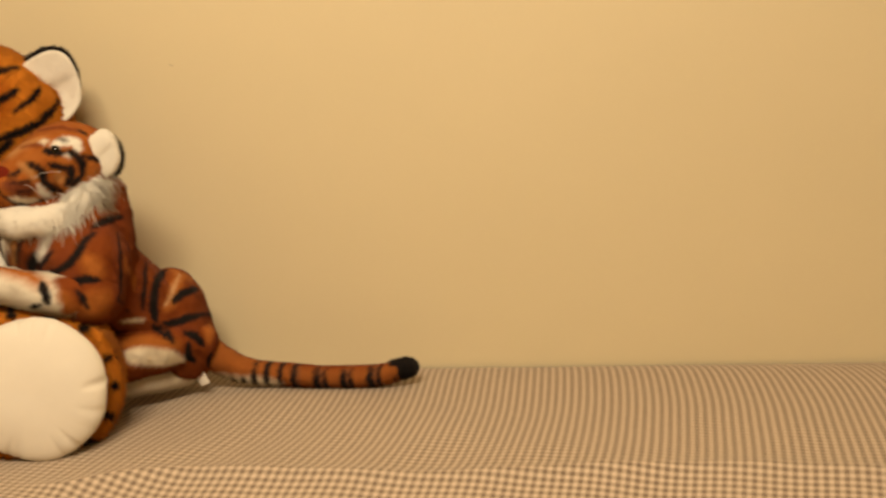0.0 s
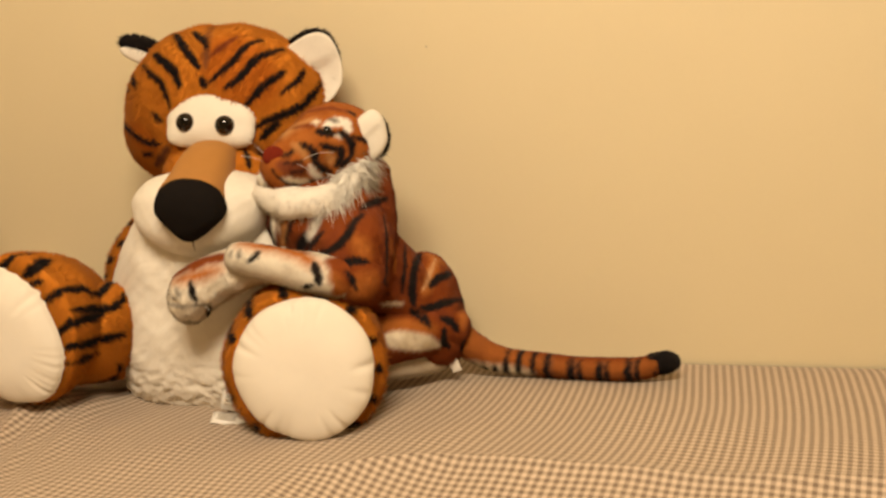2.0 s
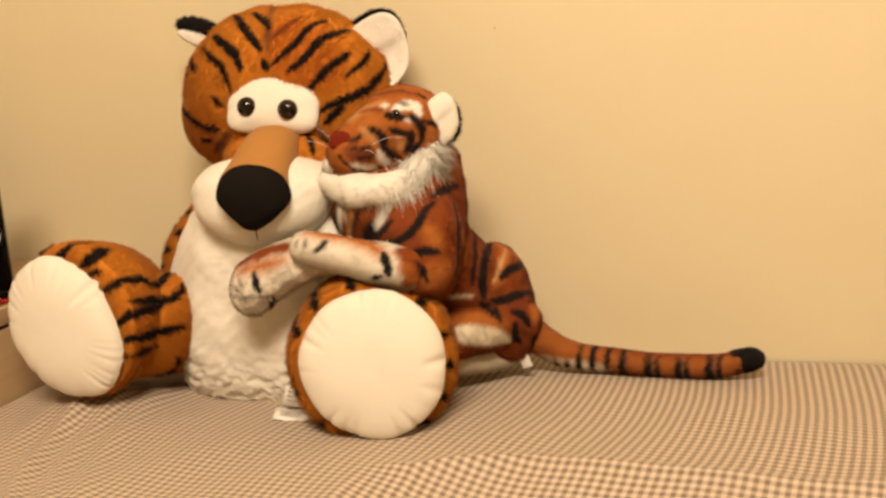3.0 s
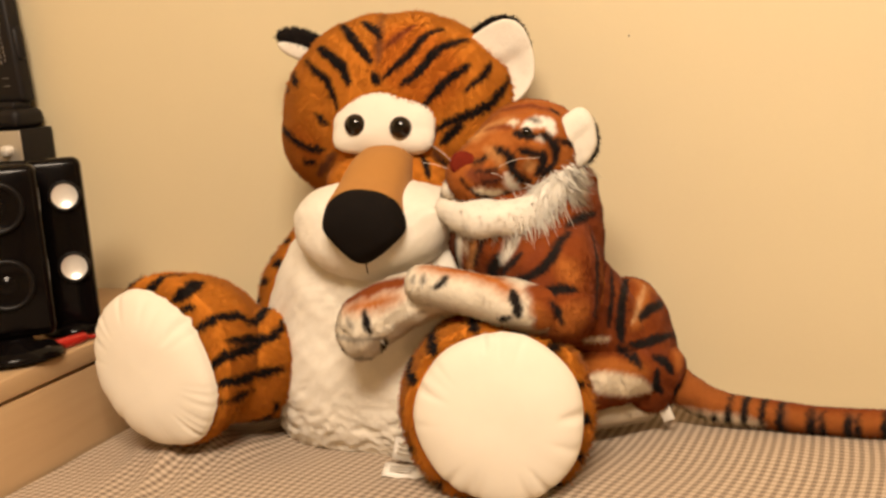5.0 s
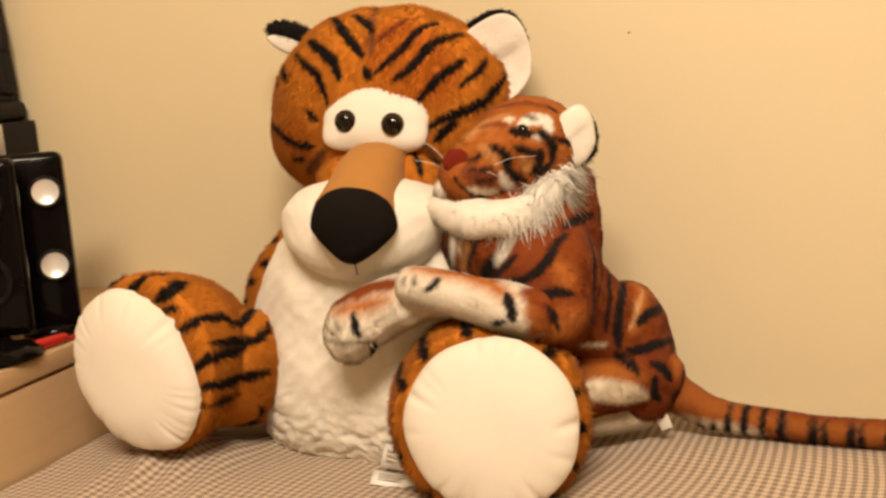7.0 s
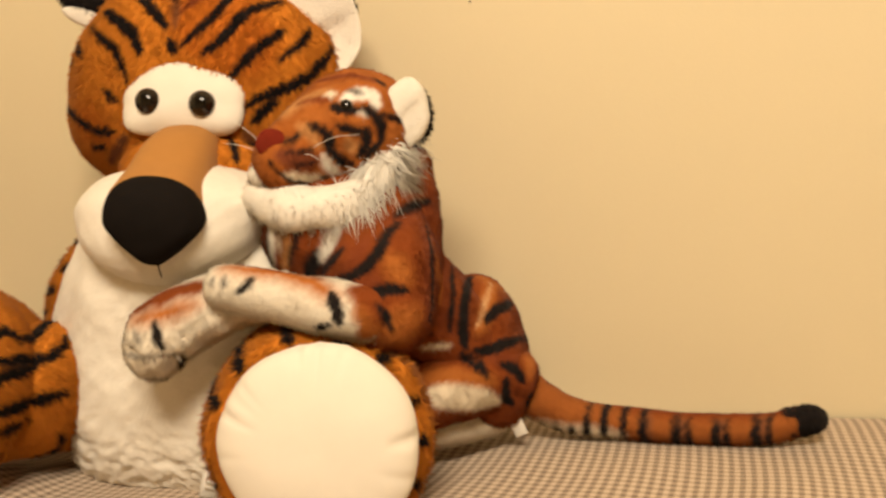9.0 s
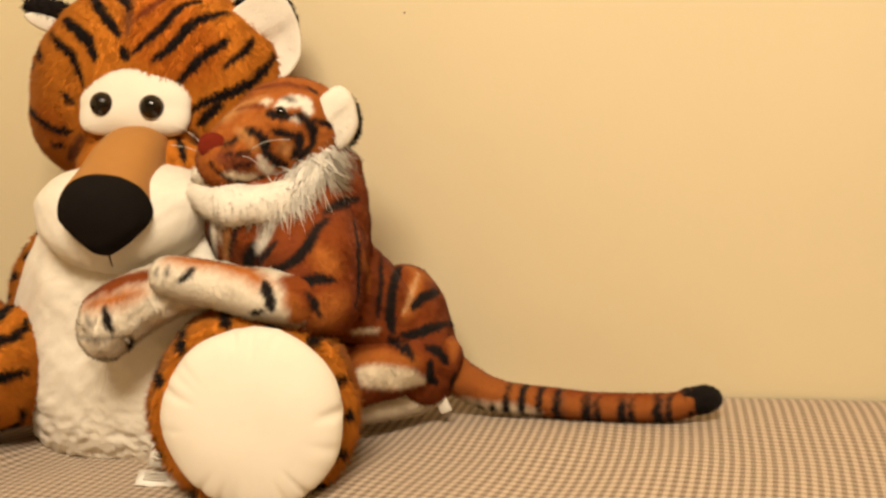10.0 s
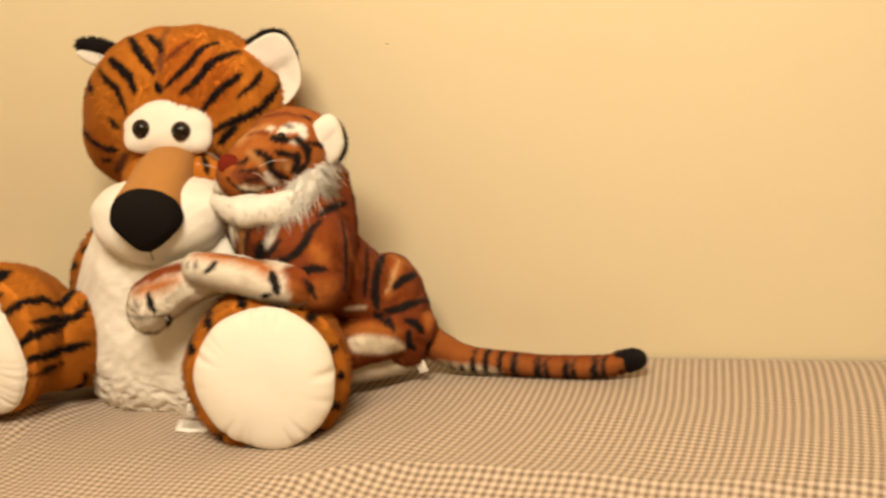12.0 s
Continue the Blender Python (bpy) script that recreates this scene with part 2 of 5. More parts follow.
def limb(points, step=0.003, up=(0, 0, 1), flatten=1.0, blunt=1.0, square=2.0):
    """A stuffed tube through (x, y, z, radius) rows, with round ends; flatten thins it across, blunt flattens its far end."""
    P = np.array(points, float)
    length = np.linalg.norm(np.diff(P[:, :3], axis=0), axis=1).sum()
    n = max(8, int(length / step))
    S = spline(P, n)
    C, R = S[:, :3], np.maximum(S[:, 3], 0.0002)
    D = np.gradient(C, axis=0)
    D /= np.linalg.norm(D, axis=1, keepdims=True)
    k = max(5, int(R[0] * 1.5 / step))
    k2 = max(5, int(R[-1] * 1.5 / step))
    a = np.linspace(0.03, math.pi / 2, k, endpoint=False)
    b = np.linspace(math.pi / 2, 0.03, k2 + 1)[1:]
    C = np.vstack([C[0] - D[0] * (R[0] * np.cos(a))[:, None], C, C[-1] + D[-1] * (blunt * R[-1] * np.cos(b))[:, None]])
    R = np.concatenate([R[0] * np.sin(a), R, R[-1] * np.sin(b)])
    D = np.vstack([np.repeat(D[:1], k, 0), D, np.repeat(D[-1:], len(b), 0)])
    U = np.array(up, float) - D * (D @ np.array(up, float))[:, None]
    U /= np.linalg.norm(U, axis=1, keepdims=True)
    W = np.cross(D, U)
    cols = int(np.clip(2 * math.pi * R.max() / step, 14, 260))
    ph = np.linspace(0, 2 * math.pi, cols, endpoint=False)
    cs, sn = np.cos(ph), np.sin(ph)
    k = (np.abs(cs) ** square + np.abs(sn) ** square) ** (-1 / square)
    V = C[:, None] + R[:, None, None] * ((k * sn)[None, :, None] * U[:, None] + flatten * (k * cs)[None, :, None] * W[:, None])
    return V.reshape(-1, 3), grid_triangles(len(C), cols)


def join(*forms):
    V, T, n = [], [], 0
    for v, t in forms:
        V.append(v), T.append(t + n)
        n += len(v)
    return np.vstack(V), np.vstack(T)


def vertex_normals(V, T):
    f = np.cross(V[T[:, 1]] - V[T[:, 0]], V[T[:, 2]] - V[T[:, 0]])
    N = np.zeros_like(V)
    for i in range(3):
        np.add.at(N, T[:, i], f)
    return N / (np.linalg.norm(N, axis=1, keepdims=True) + 1e-12)


def wobble(V, scale, seed=0.0):
    """A cheap smooth noise between -1 and 1 in three waves."""
    w = np.zeros(len(V))
    rng = np.random.default_rng(int(seed * 10) + 5)
    for k in range(6):
        d = rng.normal(size=3)
        w += np.sin(V @ (d * scale * (0.6 + 0.25 * k)) + rng.uniform(0, 6.28)) / 6 * 1.6
    return w


def outward(form):
    """The same closed form with its triangles turned to face out."""
    V, T = form
    if (V[T[:, 0]] * np.cross(V[T[:, 1]], V[T[:, 2]])).sum() < 0:
        T = T[:, ::-1]
    return V, T


def lumpy(form, depth, scale, seed=0.0):
    V, T = outward(form)
    return V + vertex_normals(V, T) * (wobble(V, scale, seed) * depth)[:, None], T


class Coat:
    """The dye of a plush: a ground colour and strokes of other colours laid over it in turn."""

    def __init__(self, ground):
        self.ground, self.layers = ground, []

    def stroke(self, colour, width, *points, soft=0.0015, taper=0.45):
        self.layers.append((colour, width / 2, np.array(points, float), soft, taper))
        return self

    def paint(self, V):
        C = np.tile(np.array(self.ground, float), (len(V), 1))
        edge = wobble(V, 500.0, 3) * 0.0012 + wobble(V, 1400.0, 4) * 0.0008
        for colour, r, P, soft, taper in self.layers:
            best = np.full(len(V), 9.0)
            if len(P) == 1:
                best = np.linalg.norm(V - P[0], axis=1) - r
            for i in range(len(P) - 1):
                a, d = P[i], P[i + 1] - P[i]
                f = np.clip((V - a) @ d / (d @ d), 0, 1)
                along = (i + f) / (len(P) - 1)
                width = r * (1 - taper * np.abs(2 * along - 1) ** 3)
                best = np.minimum(best, np.linalg.norm(V - a - f[:, None] * d, axis=1) - width)
            k = np.clip(0.5 - (best + edge) / (2 * soft), 0, 1)[:, None]
            C = C * (1 - k) + np.array(colour) * k
        return C


def furry(name, form, coat, mat, parent, label="", density=0.3, length=0.008, width=0.0014, comb=(0, 0, -0.5), stand=0.8, messy=0.5, seed=1, also=None):
    """A plush part: the sewn form and its pile, density strands for each square millimetre."""
    V, T = outward(form)
    N = vertex_normals(V, T)
    C = coat.paint(V)
    if also:
        C = also(V, N, C)
    rng = np.random.default_rng(seed)
    A, B, D = V[T[:, 0]], V[T[:, 1]], V[T[:, 2]]
    area = np.linalg.norm(np.cross(B - A, D - A), axis=1) / 2
    n = int(area.sum() * 1e6 * density)
    k = rng.choice(len(T), n, p=area / area.sum())
    u, v = rng.random(n), rng.random(n)
    flip = u + v > 1
    u[flip], v[flip] = 1 - u[flip], 1 - v[flip]
    mixw = np.stack([1 - u - v, u, v], -1)[:, :, None]
    p, nn, cc = ((X[T[k]] * mixw).sum(1) for X in (V, N, C))
    nn /= np.linalg.norm(nn, axis=1, keepdims=True)
    clump = np.stack([wobble(p, 160.0, s) for s in (11, 12, 13)], -1)
    d = nn * stand + np.array(comb) + clump * messy * 0.7 + rng.normal(size=(n, 3)) * messy * 0.45
    d += nn * np.maximum(0, 0.15 - (d * nn).sum(1))[:, None]
    d /= np.linalg.norm(d, axis=1, keepdims=True)
    L = (length * rng.uniform(0.55, 1.2, n))[:, None]
    side = np.cross(d, rng.normal(size=(n, 3)))
    side /= np.linalg.norm(side, axis=1, keepdims=True)
    side *= width * 0.6
    other = np.cross(d, side) * 0.87
    bend = np.array([0, 0, -0.22]) * L + rng.normal(size=(n, 3)) * L * 0.12
    root, tip = p - nn * 0.0008, p + d * L + bend
    S = np.stack([root + side, root - side * 0.5 + other, root - side * 0.5 - other, tip], 1).reshape(-1, 3)
    o = np.arange(n)[:, None] * 4 + len(V)
    ST = np.vstack([o + np.array(q) for q in ((0, 1, 3), (1, 2, 3), (2, 0, 3))])
    tone = rng.normal(1.0, 0.045, (n, 1))
    SC = np.repeat(np.clip(cc * tone, 0, 1), 4, 0)
    SN = nn * 0.9 + d * 0.15 + rng.normal(size=(n, 3)) * 0.08
    SN = np.repeat(SN / np.linalg.norm(SN, axis=1, keepdims=True), 4, 0)
    me = mesh_arrays(name, np.vstack([V, S]), np.vstack([T, ST]), np.vstack([C, SC]), np.vstack([N, SN]))
    ob = part(name, me, mat, parent, label)
    me.materials.append(PILE)
    me.polygons.foreach_set("material_index", np.repeat(np.array([0, 1], dtype=np.int32), [len(T), len(ST)]))
    return ob


def sewn(name, form, mat, parent, label="", coat=None):
    """A part of short cloth without pile."""
    V, T = form
    me = mesh_arrays(name, V, T, coat.paint(V) if coat else None)
    return part(name, me, mat, parent, label)


# ---- the room ----
WALL_Y, WEST, EAST, SOUTH, FLOOR_Z, CEIL_Z = 1.468, -2.3, 1.9, -1.7, -0.48, 1.97


def slab(name, lo, hi, mat, label, category):
    ob = part(name, box(bmesh.new(), lo, hi), mat, flat=True)
    return tagged(ob, label, category, kind="structure")


slab("wall_north", (WEST, WALL_Y, FLOOR_Z), (EAST, WALL_Y + 0.12, CEIL_Z), WALL, "plain cream painted wall behind the bed", "wall")
# Only wall_north is in view; the unseen rest closes the room for bounced light.
slab("wall_west", (WEST - 0.12, SOUTH, FLOOR_Z), (WEST, WALL_Y + 0.12, CEIL_Z), WALL, "unseen cream painted side wall that closes the room", "wall")
slab("wall_east", (EAST, SOUTH, FLOOR_Z), (EAST + 0.12, WALL_Y + 0.12, CEIL_Z), WALL, "unseen cream painted side wall that closes the room", "wall")
slab("wall_south", (WEST - 0.12, SOUTH - 0.12, FLOOR_Z), (EAST + 0.12, SOUTH, CEIL_Z), WALL, "unseen cream painted wall that closes the room facing the bed", "wall")
slab("floor", (WEST - 0.12, SOUTH - 0.12, FLOOR_Z - 0.1), (EAST + 0.12, WALL_Y + 0.12, FLOOR_Z), FLOOR, "unseen brown wooden floor that closes the room", "floor")
slab("ceiling", (WEST - 0.12, SOUTH - 0.12, CEIL_Z), (EAST + 0.12, WALL_Y + 0.12, CEIL_Z + 0.1), CEILING, "unseen plain pale ceiling that closes the room", "ceiling")

# ---- the bed ----
BED_L, BED_R, BED_F, BED_B = -1.196, 0.85, 0.45, 1.462
BED_TOP = 0.012


def bed_height(x, y):
    """The lie of the sheet: rounded at the wall, sagging in front, with creases."""
    z = np.full_like(x, BED_TOP)
    back = np.clip((y - 1.395) / 0.067, 0, 1)
    z -= 0.008 * back ** 2.2
    brow = 1.075 + 0.010 * np.sin(x * 9.0) - 0.05 * np.clip((-0.40 - x) / 0.16, 0, 1) ** 2
    sag = np.clip(brow - y, 0, None) * np.clip((x + 0.62) / 0.07, 0, 1)
    z -= 0.10 * (1 - np.exp(-sag * 4.2))
    z += 0.003 * np.exp(-((y - brow) / 0.012) ** 2) * np.clip((x + 0.62) / 0.05, 0, 1)
    for a, w, h in ((0.0, 0.013, 0.009), (0.045, 0.012, 0.006), (0.085, 0.016, 0.005), (-0.05, 0.014, 0.003)):
        line = -1.075 + a + 0.17 * (1.22 - y) + 0.9 * np.clip(1.1 - y, 0, 1) ** 2
        z += h * np.exp(-((x - line) / w) ** 2) * np.clip((1.27 - y) / 0.06, 0, 1)
    z += (0.0022 * np.sin(x * 17 + y * 9) * np.sin(y * 21 - x * 5) + 0.001 * np.sin(x * 43 - y * 31)) * np.clip((1.42 - y) / 0.15, 0.1, 1)
    z -= 0.012 * np.exp(-((x + 0.82) / 0.16) ** 2 - ((y - 1.33) / 0.12) ** 2)
    z += 0.020 * np.exp(-((x + 1.05) / 0.07) ** 2 - ((y - 1.16) / 0.07) ** 2)
    z -= 0.05 * np.clip((0.53 - y) / 0.08, 0, 1) ** 2
    return z


def sheet_mesh():
    nx, ny = 420, 230
    xs, ys = np.linspace(BED_L, BED_R, nx), np.linspace(BED_F, BED_B, ny)
    X, Y = np.meshgrid(xs, ys)
    Z = bed_height(X, Y)
    verts = np.stack([X, Y, Z], -1).reshape(-1, 3)
    faces = [(j * nx + i, j * nx + i + 1, (j + 1) * nx + i + 1, (j + 1) * nx + i) for j in range(ny - 1) for i in range(nx - 1)]
    me = bpy.data.meshes.new("sheet")
    me.from_pydata(verts.tolist(), [], faces)
    smooth(me)
    uv = me.uv_layers.new(name="weave")
    a = radians(-10.0)
    bend = 0.9 * np.clip(Y - 1.24, 0, 1) ** 2 * (0.2 + np.clip(X + 0.5, 0, 2)) + 0.006 * np.sin(X * 7 + Y * 6) + 0.004 * np.sin(Y * 15 + X * 3)
    U = ((X - 0.2) * math.cos(a) + (Y - 1.2) * math.sin(a) + bend) / 0.0108
    b = radians(-4.0)
    W = (-(X - 0.2) * math.sin(b) + (Y - 1.2) * math.cos(b) + 0.004 * np.sin(X * 9 + Y * 4)) / 0.0094
    P = np.stack([U, W], -1).reshape(-1, 2)
    idx = np.zeros(len(me.loops), dtype=np.int32)
    me.loops.foreach_get("vertex_index", idx)
    uv.data.foreach_set("uv", P[idx].astype(np.float32).ravel())
    return me


bed = thing("bed", (-0.17, 0.95, FLOOR_Z), "bed against the wall with a creased taupe gingham sheet", "bed")
part("sheet", sheet_mesh(), GINGHAM, bed, "taupe and cream gingham cotton sheet with creases")
part("mattress", box(bmesh.new(), (BED_L, BED_F + 0.03, -0.22), (BED_R - 0.02, BED_B - 0.005, -0.08), 0.03, 3), MATTRESS, bed)
part("bed_base", box(bmesh.new(), (BED_L, BED_F + 0.03, FLOOR_Z), (BED_R - 0.02, BED_B - 0.005, -0.221), 0.01), WOOD, bed)


# ---- the large sitting plush tiger ----
ORANGE, BLACK, WHITE, CREAM = (0.62, 0.205, 0.021), (0.012, 0.009, 0.008), (0.78, 0.735, 0.64), (0.74, 0.64, 0.48)
LIGHT, GREY, BROWN, DARKRUST = (0.60, 0.36, 0.17), (0.16, 0.14, 0.12), (0.20, 0.07, 0.025), (0.20, 0.045, 0.012)
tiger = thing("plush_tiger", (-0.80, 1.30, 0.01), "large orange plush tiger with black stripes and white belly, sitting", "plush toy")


def back_stripes(pitch, start, slant=0.0):
    """Stripes dyed round the sides and back of the toy."""
    def dye(V, N, C):
        w = np.sin((V[:, 2] + slant * V[:, 0]) * 2 * math.pi / pitch + 1.5 * wobble(V, 30.0, 7))
        k = np.clip((w - 0.45) * 6, 0, 1) * np.clip((V[:, 1] - start) / 0.01, 0, 1)
        return C * (1 - k[:, None]) + np.array(BLACK) * k[:, None]
    return dye


def belly_shape(P):
    k = P[:, 2]
    w = 1.0 - 0.34 * np.clip(k, 0, 1) ** 1.4 + 0.22 * np.clip((-k - 0.45) / 0.4, 0, 1) ** 2
    return np.stack([P[:, 0] * w, P[:, 1] * (1 - 0.12 * k), k], -1)


torso_coat = Coat(ORANGE)
torso_coat.stroke(WHITE, 0.40, (-0.80, 1.14, 0.0), (-0.80, 1.14, 0.13), (-0.80, 1.15, 0.30), soft=0.004, taper=0.0)
torso = lumpy(ball((-0.812, 1.320, 0.150), (0.176, 0.128, 0.175), square=3.1, shape=belly_shape), 0.004, 45.0)
torso = lumpy(lumpy(torso, 0.0012, 110.0, 21), 0.0006, 240.0, 22)


def matted(form, top):
    """Longer fur lying in wavy locks below a height."""
    V, T = form
    low = np.clip((top - V[:, 2] + 0.02 * wobble(V, 25.0, 31)) / 0.06, 0, 1)
    W = V * np.array([0.55, 0.55, 1.3])
    locks = 1 - np.abs(wobble(W, 120.0, 32)) * 2.2 + 0.5 * wobble(W, 260.0, 33)
    return V + vertex_normals(V, T) * (low * locks * 0.0023)[:, None], T


torso = matted(torso, 0.105)
furry("torso", torso, torso_coat, PLUSH, tiger, "white long-pile belly with orange striped sides", 0.0, 0.0045, 0.0018, (0, -0.05, -0.6), 0.08, 0.14, 2, back_stripes(0.06, 1.30))


def head_shape(P):
    k = np.clip(-P[:, 2], 0, 1)
    return np.stack([P[:, 0] * (1 + 0.14 * k), P[:, 1], P[:, 2] * (1 - 0.10 * k)], -1)


head_coat = Coat(ORANGE)
head_coat.stroke((0.50, 0.135, 0.013), 0.0894, (-0.790, 1.292, 0.498), (-0.778, 1.289, 0.488), (-0.767, 1.286, 0.478), (-0.755, 1.284, 0.469), (-0.744, 1.284, 0.459), (-0.734, 1.285, 0.449), soft=0.0113)
head_coat.stroke((0.52, 0.145, 0.013), 0.0447, (-0.935, 1.290, 0.398), (-0.922, 1.284, 0.388), (-0.911, 1.281, 0.379), (-0.901, 1.280, 0.370), soft=0.0101)
head_coat.stroke(BROWN, 0.0105, (-0.825, 1.345, 0.533), (-0.813, 1.304, 0.516), (-0.809, 1.288, 0.496), (-0.809, 1.281, 0.480), soft=0.0040)
head_coat.stroke(BLACK, 0.0127, (-0.877, 1.332, 0.526), (-0.858, 1.309, 0.515), (-0.846, 1.298, 0.505), (-0.828, 1.285, 0.489), (-0.819, 1.280, 0.478), soft=0.0012)
head_coat.stroke(BLACK, 0.0147, (-0.899, 1.307, 0.501), (-0.871, 1.288, 0.486), (-0.855, 1.279, 0.474), (-0.846, 1.271, 0.457), soft=0.0012)
head_coat.stroke(BLACK, 0.0106, (-0.921, 1.313, 0.488), (-0.897, 1.289, 0.473), (-0.878, 1.280, 0.461), (-0.868, 1.272, 0.444), (-0.861, 1.267, 0.428), soft=0.0012)
head_coat.stroke(BLACK, 0.0117, (-0.949, 1.328, 0.472), (-0.927, 1.297, 0.458), soft=0.0012)
head_coat.stroke(BLACK, 0.0088, (-0.956, 1.325, 0.456), (-0.951, 1.316, 0.450), soft=0.0012)
head_coat.stroke(BLACK, 0.0113, (-0.846, 1.329, 0.528), (-0.824, 1.308, 0.518), (-0.810, 1.296, 0.507), soft=0.0012)
head_coat.stroke(BLACK, 0.0123, (-0.814, 1.275, 0.464), (-0.807, 1.272, 0.453), soft=0.0012)
head_coat.stroke(BLACK, 0.0117, (-0.800, 1.273, 0.459), (-0.785, 1.278, 0.471), (-0.777, 1.283, 0.479), (-0.770, 1.290, 0.486), (-0.763, 1.298, 0.496), (-0.756, 1.308, 0.505), (-0.742, 1.328, 0.511), soft=0.0012)
head_coat.stroke(DARKRUST, 0.0097, (-0.801, 1.288, 0.495), (-0.792, 1.293, 0.502), (-0.785, 1.302, 0.508), (-0.773, 1.317, 0.518), soft=0.0022)
head_coat.stroke(BLACK, 0.0116, (-0.777, 1.271, 0.450), (-0.768, 1.276, 0.456), (-0.758, 1.281, 0.463), (-0.747, 1.291, 0.478), (-0.737, 1.303, 0.489), (-0.723, 1.321, 0.495), (-0.713, 1.334, 0.498), soft=0.0012)
head_coat.stroke(BLACK, 0.0115, (-0.753, 1.273, 0.424), (-0.740, 1.280, 0.437), (-0.731, 1.286, 0.446), (-0.723, 1.294, 0.454), (-0.715, 1.303, 0.460), (-0.706, 1.312, 0.467), soft=0.0012)
head_coat.stroke(BLACK, 0.0096, (-0.709, 1.299, 0.437), (-0.695, 1.312, 0.448), (-0.689, 1.327, 0.459), (-0.688, 1.341, 0.468), soft=0.0012)
head_coat.stroke(BLACK, 0.0123, (-0.742, 1.275, 0.393), (-0.727, 1.281, 0.402), (-0.716, 1.288, 0.406), (-0.705, 1.295, 0.409), (-0.694, 1.302, 0.414), (-0.684, 1.313, 0.419), (-0.679, 1.323, 0.426), (-0.674, 1.335, 0.434), (-0.672, 1.356, 0.449), soft=0.0012)
# Not a stripe: the shadow beside the small tiger's face, painted black.
head_coat.stroke(BLACK, 0.0121, (-0.734, 1.278, 0.380), (-0.723, 1.283, 0.389), (-0.713, 1.290, 0.399), soft=0.0012)
head_coat.stroke(BLACK, 0.0091, (-0.895, 1.275, 0.421), (-0.885, 1.271, 0.412), (-0.875, 1.268, 0.407), soft=0.0012)
head_coat.stroke(BLACK, 0.0108, (-0.972, 1.329, 0.407), (-0.947, 1.299, 0.396), (-0.926, 1.286, 0.385), (-0.910, 1.281, 0.379), (-0.887, 1.272, 0.377), soft=0.0012)
head_coat.stroke(BLACK, 0.0108, (-0.928, 1.294, 0.362), (-0.908, 1.285, 0.362), soft=0.0012)
head_coat.stroke(BROWN, 0.0113, (-0.870, 1.268, 0.373), (-0.886, 1.277, 0.360), (-0.910, 1.295, 0.346), soft=0.0026)
head_coat.stroke(BLACK, 0.0094, (-0.759, 1.274, 0.368), (-0.750, 1.262, 0.354), (-0.745, 1.253, 0.342), soft=0.0012)
head_coat.stroke(BROWN, 0.0128, (-0.743, 1.277, 0.371), (-0.737, 1.282, 0.355), (-0.729, 1.277, 0.345), soft=0.0025)
head_coat.stroke(BLACK, 0.0102, (-0.743, 1.277, 0.357), (-0.732, 1.286, 0.352), soft=0.0012)
head_coat.stroke(BROWN, 0.0133, (-0.960, 1.325, 0.352), (-0.952, 1.329, 0.341), soft=0.0027)
head = lumpy(join(ball((-0.820, 1.364, 0.408), (0.157, 0.100, 0.127), (0, 4, 0), square=2.12, shape=head_shape),
                  ball((-0.806, 1.288, 0.330), (0.080, 0.054, 0.040), square=2.2)), 0.003, 40.0, 2)
head_part = furry("head", head, head_coat, PLUSH, tiger, "orange plush head with black stripes", 0.34, 0.0062, 0.0016, (0.05, -0.1, -0.5), 0.5, 0.30, 3, back_stripes(0.055, 1.37, 0.3))

# white cheeks and chin in one puffed muzzle


def muzzle_shape(P):
    side = np.abs(P[:, 0])
    lift = 0.18 * side ** 2
    pinch = 1 - 0.10 * np.exp(-(P[:, 0] / 0.22) ** 2) * np.clip(P[:, 2] + 0.6, 0, 1)
    return np.stack([P[:, 0], P[:, 1] * pinch, P[:, 2] * (1 - 0.12 * side) + lift * (P[:, 2] < 9)], -1)


muzzle = lumpy(ball((-0.805, 1.235, 0.284), (0.102, 0.080, 0.061), square=2.25, shape=muzzle_shape), 0.002, 50.0, 4)
muzzle = lumpy(muzzle, 0.0005, 240.0, 23)
furry("muzzle", muzzle, Coat(WHITE), PLUSH, tiger, "white plush muzzle", 0.0, 0.0026, 0.0013, (0, 0, -0.5), 0.10, 0.14, 4)

# white eye mask
def mask_shape(P):
    """Domed above, nearly straight at the sides and below."""
    low = np.clip(-P[:, 2], 0, 1)
    r = np.sqrt(P[:, 0] ** 2 + P[:, 2] ** 2) + 1e-9
    f = np.where(P[:, 2] < 0, r / (np.abs(P[:, 0]) ** 5 + np.abs(P[:, 2]) ** 5 + 1e-12) ** 0.2, 1.0)
    f = 1 + (f - 1) * np.clip(low / 0.3, 0, 1)
    return np.stack([P[:, 0] * f * (1 - 0.20 * np.clip(P[:, 2], 0, 1) ** 2), P[:, 1], P[:, 2] * f * np.where(P[:, 2] < 0, 0.86, 1.0)], -1)


mask = lumpy(ball((-0.8035, 1.271, 0.404), (0.065, 0.022, 0.0435), (-16, 3, 3), 0.0025, 2.0, mask_shape), 0.0008, 90.0, 27)
sewn("eye_mask", mask, WHITE_VELOUR, head_part, "white velour eye mask")
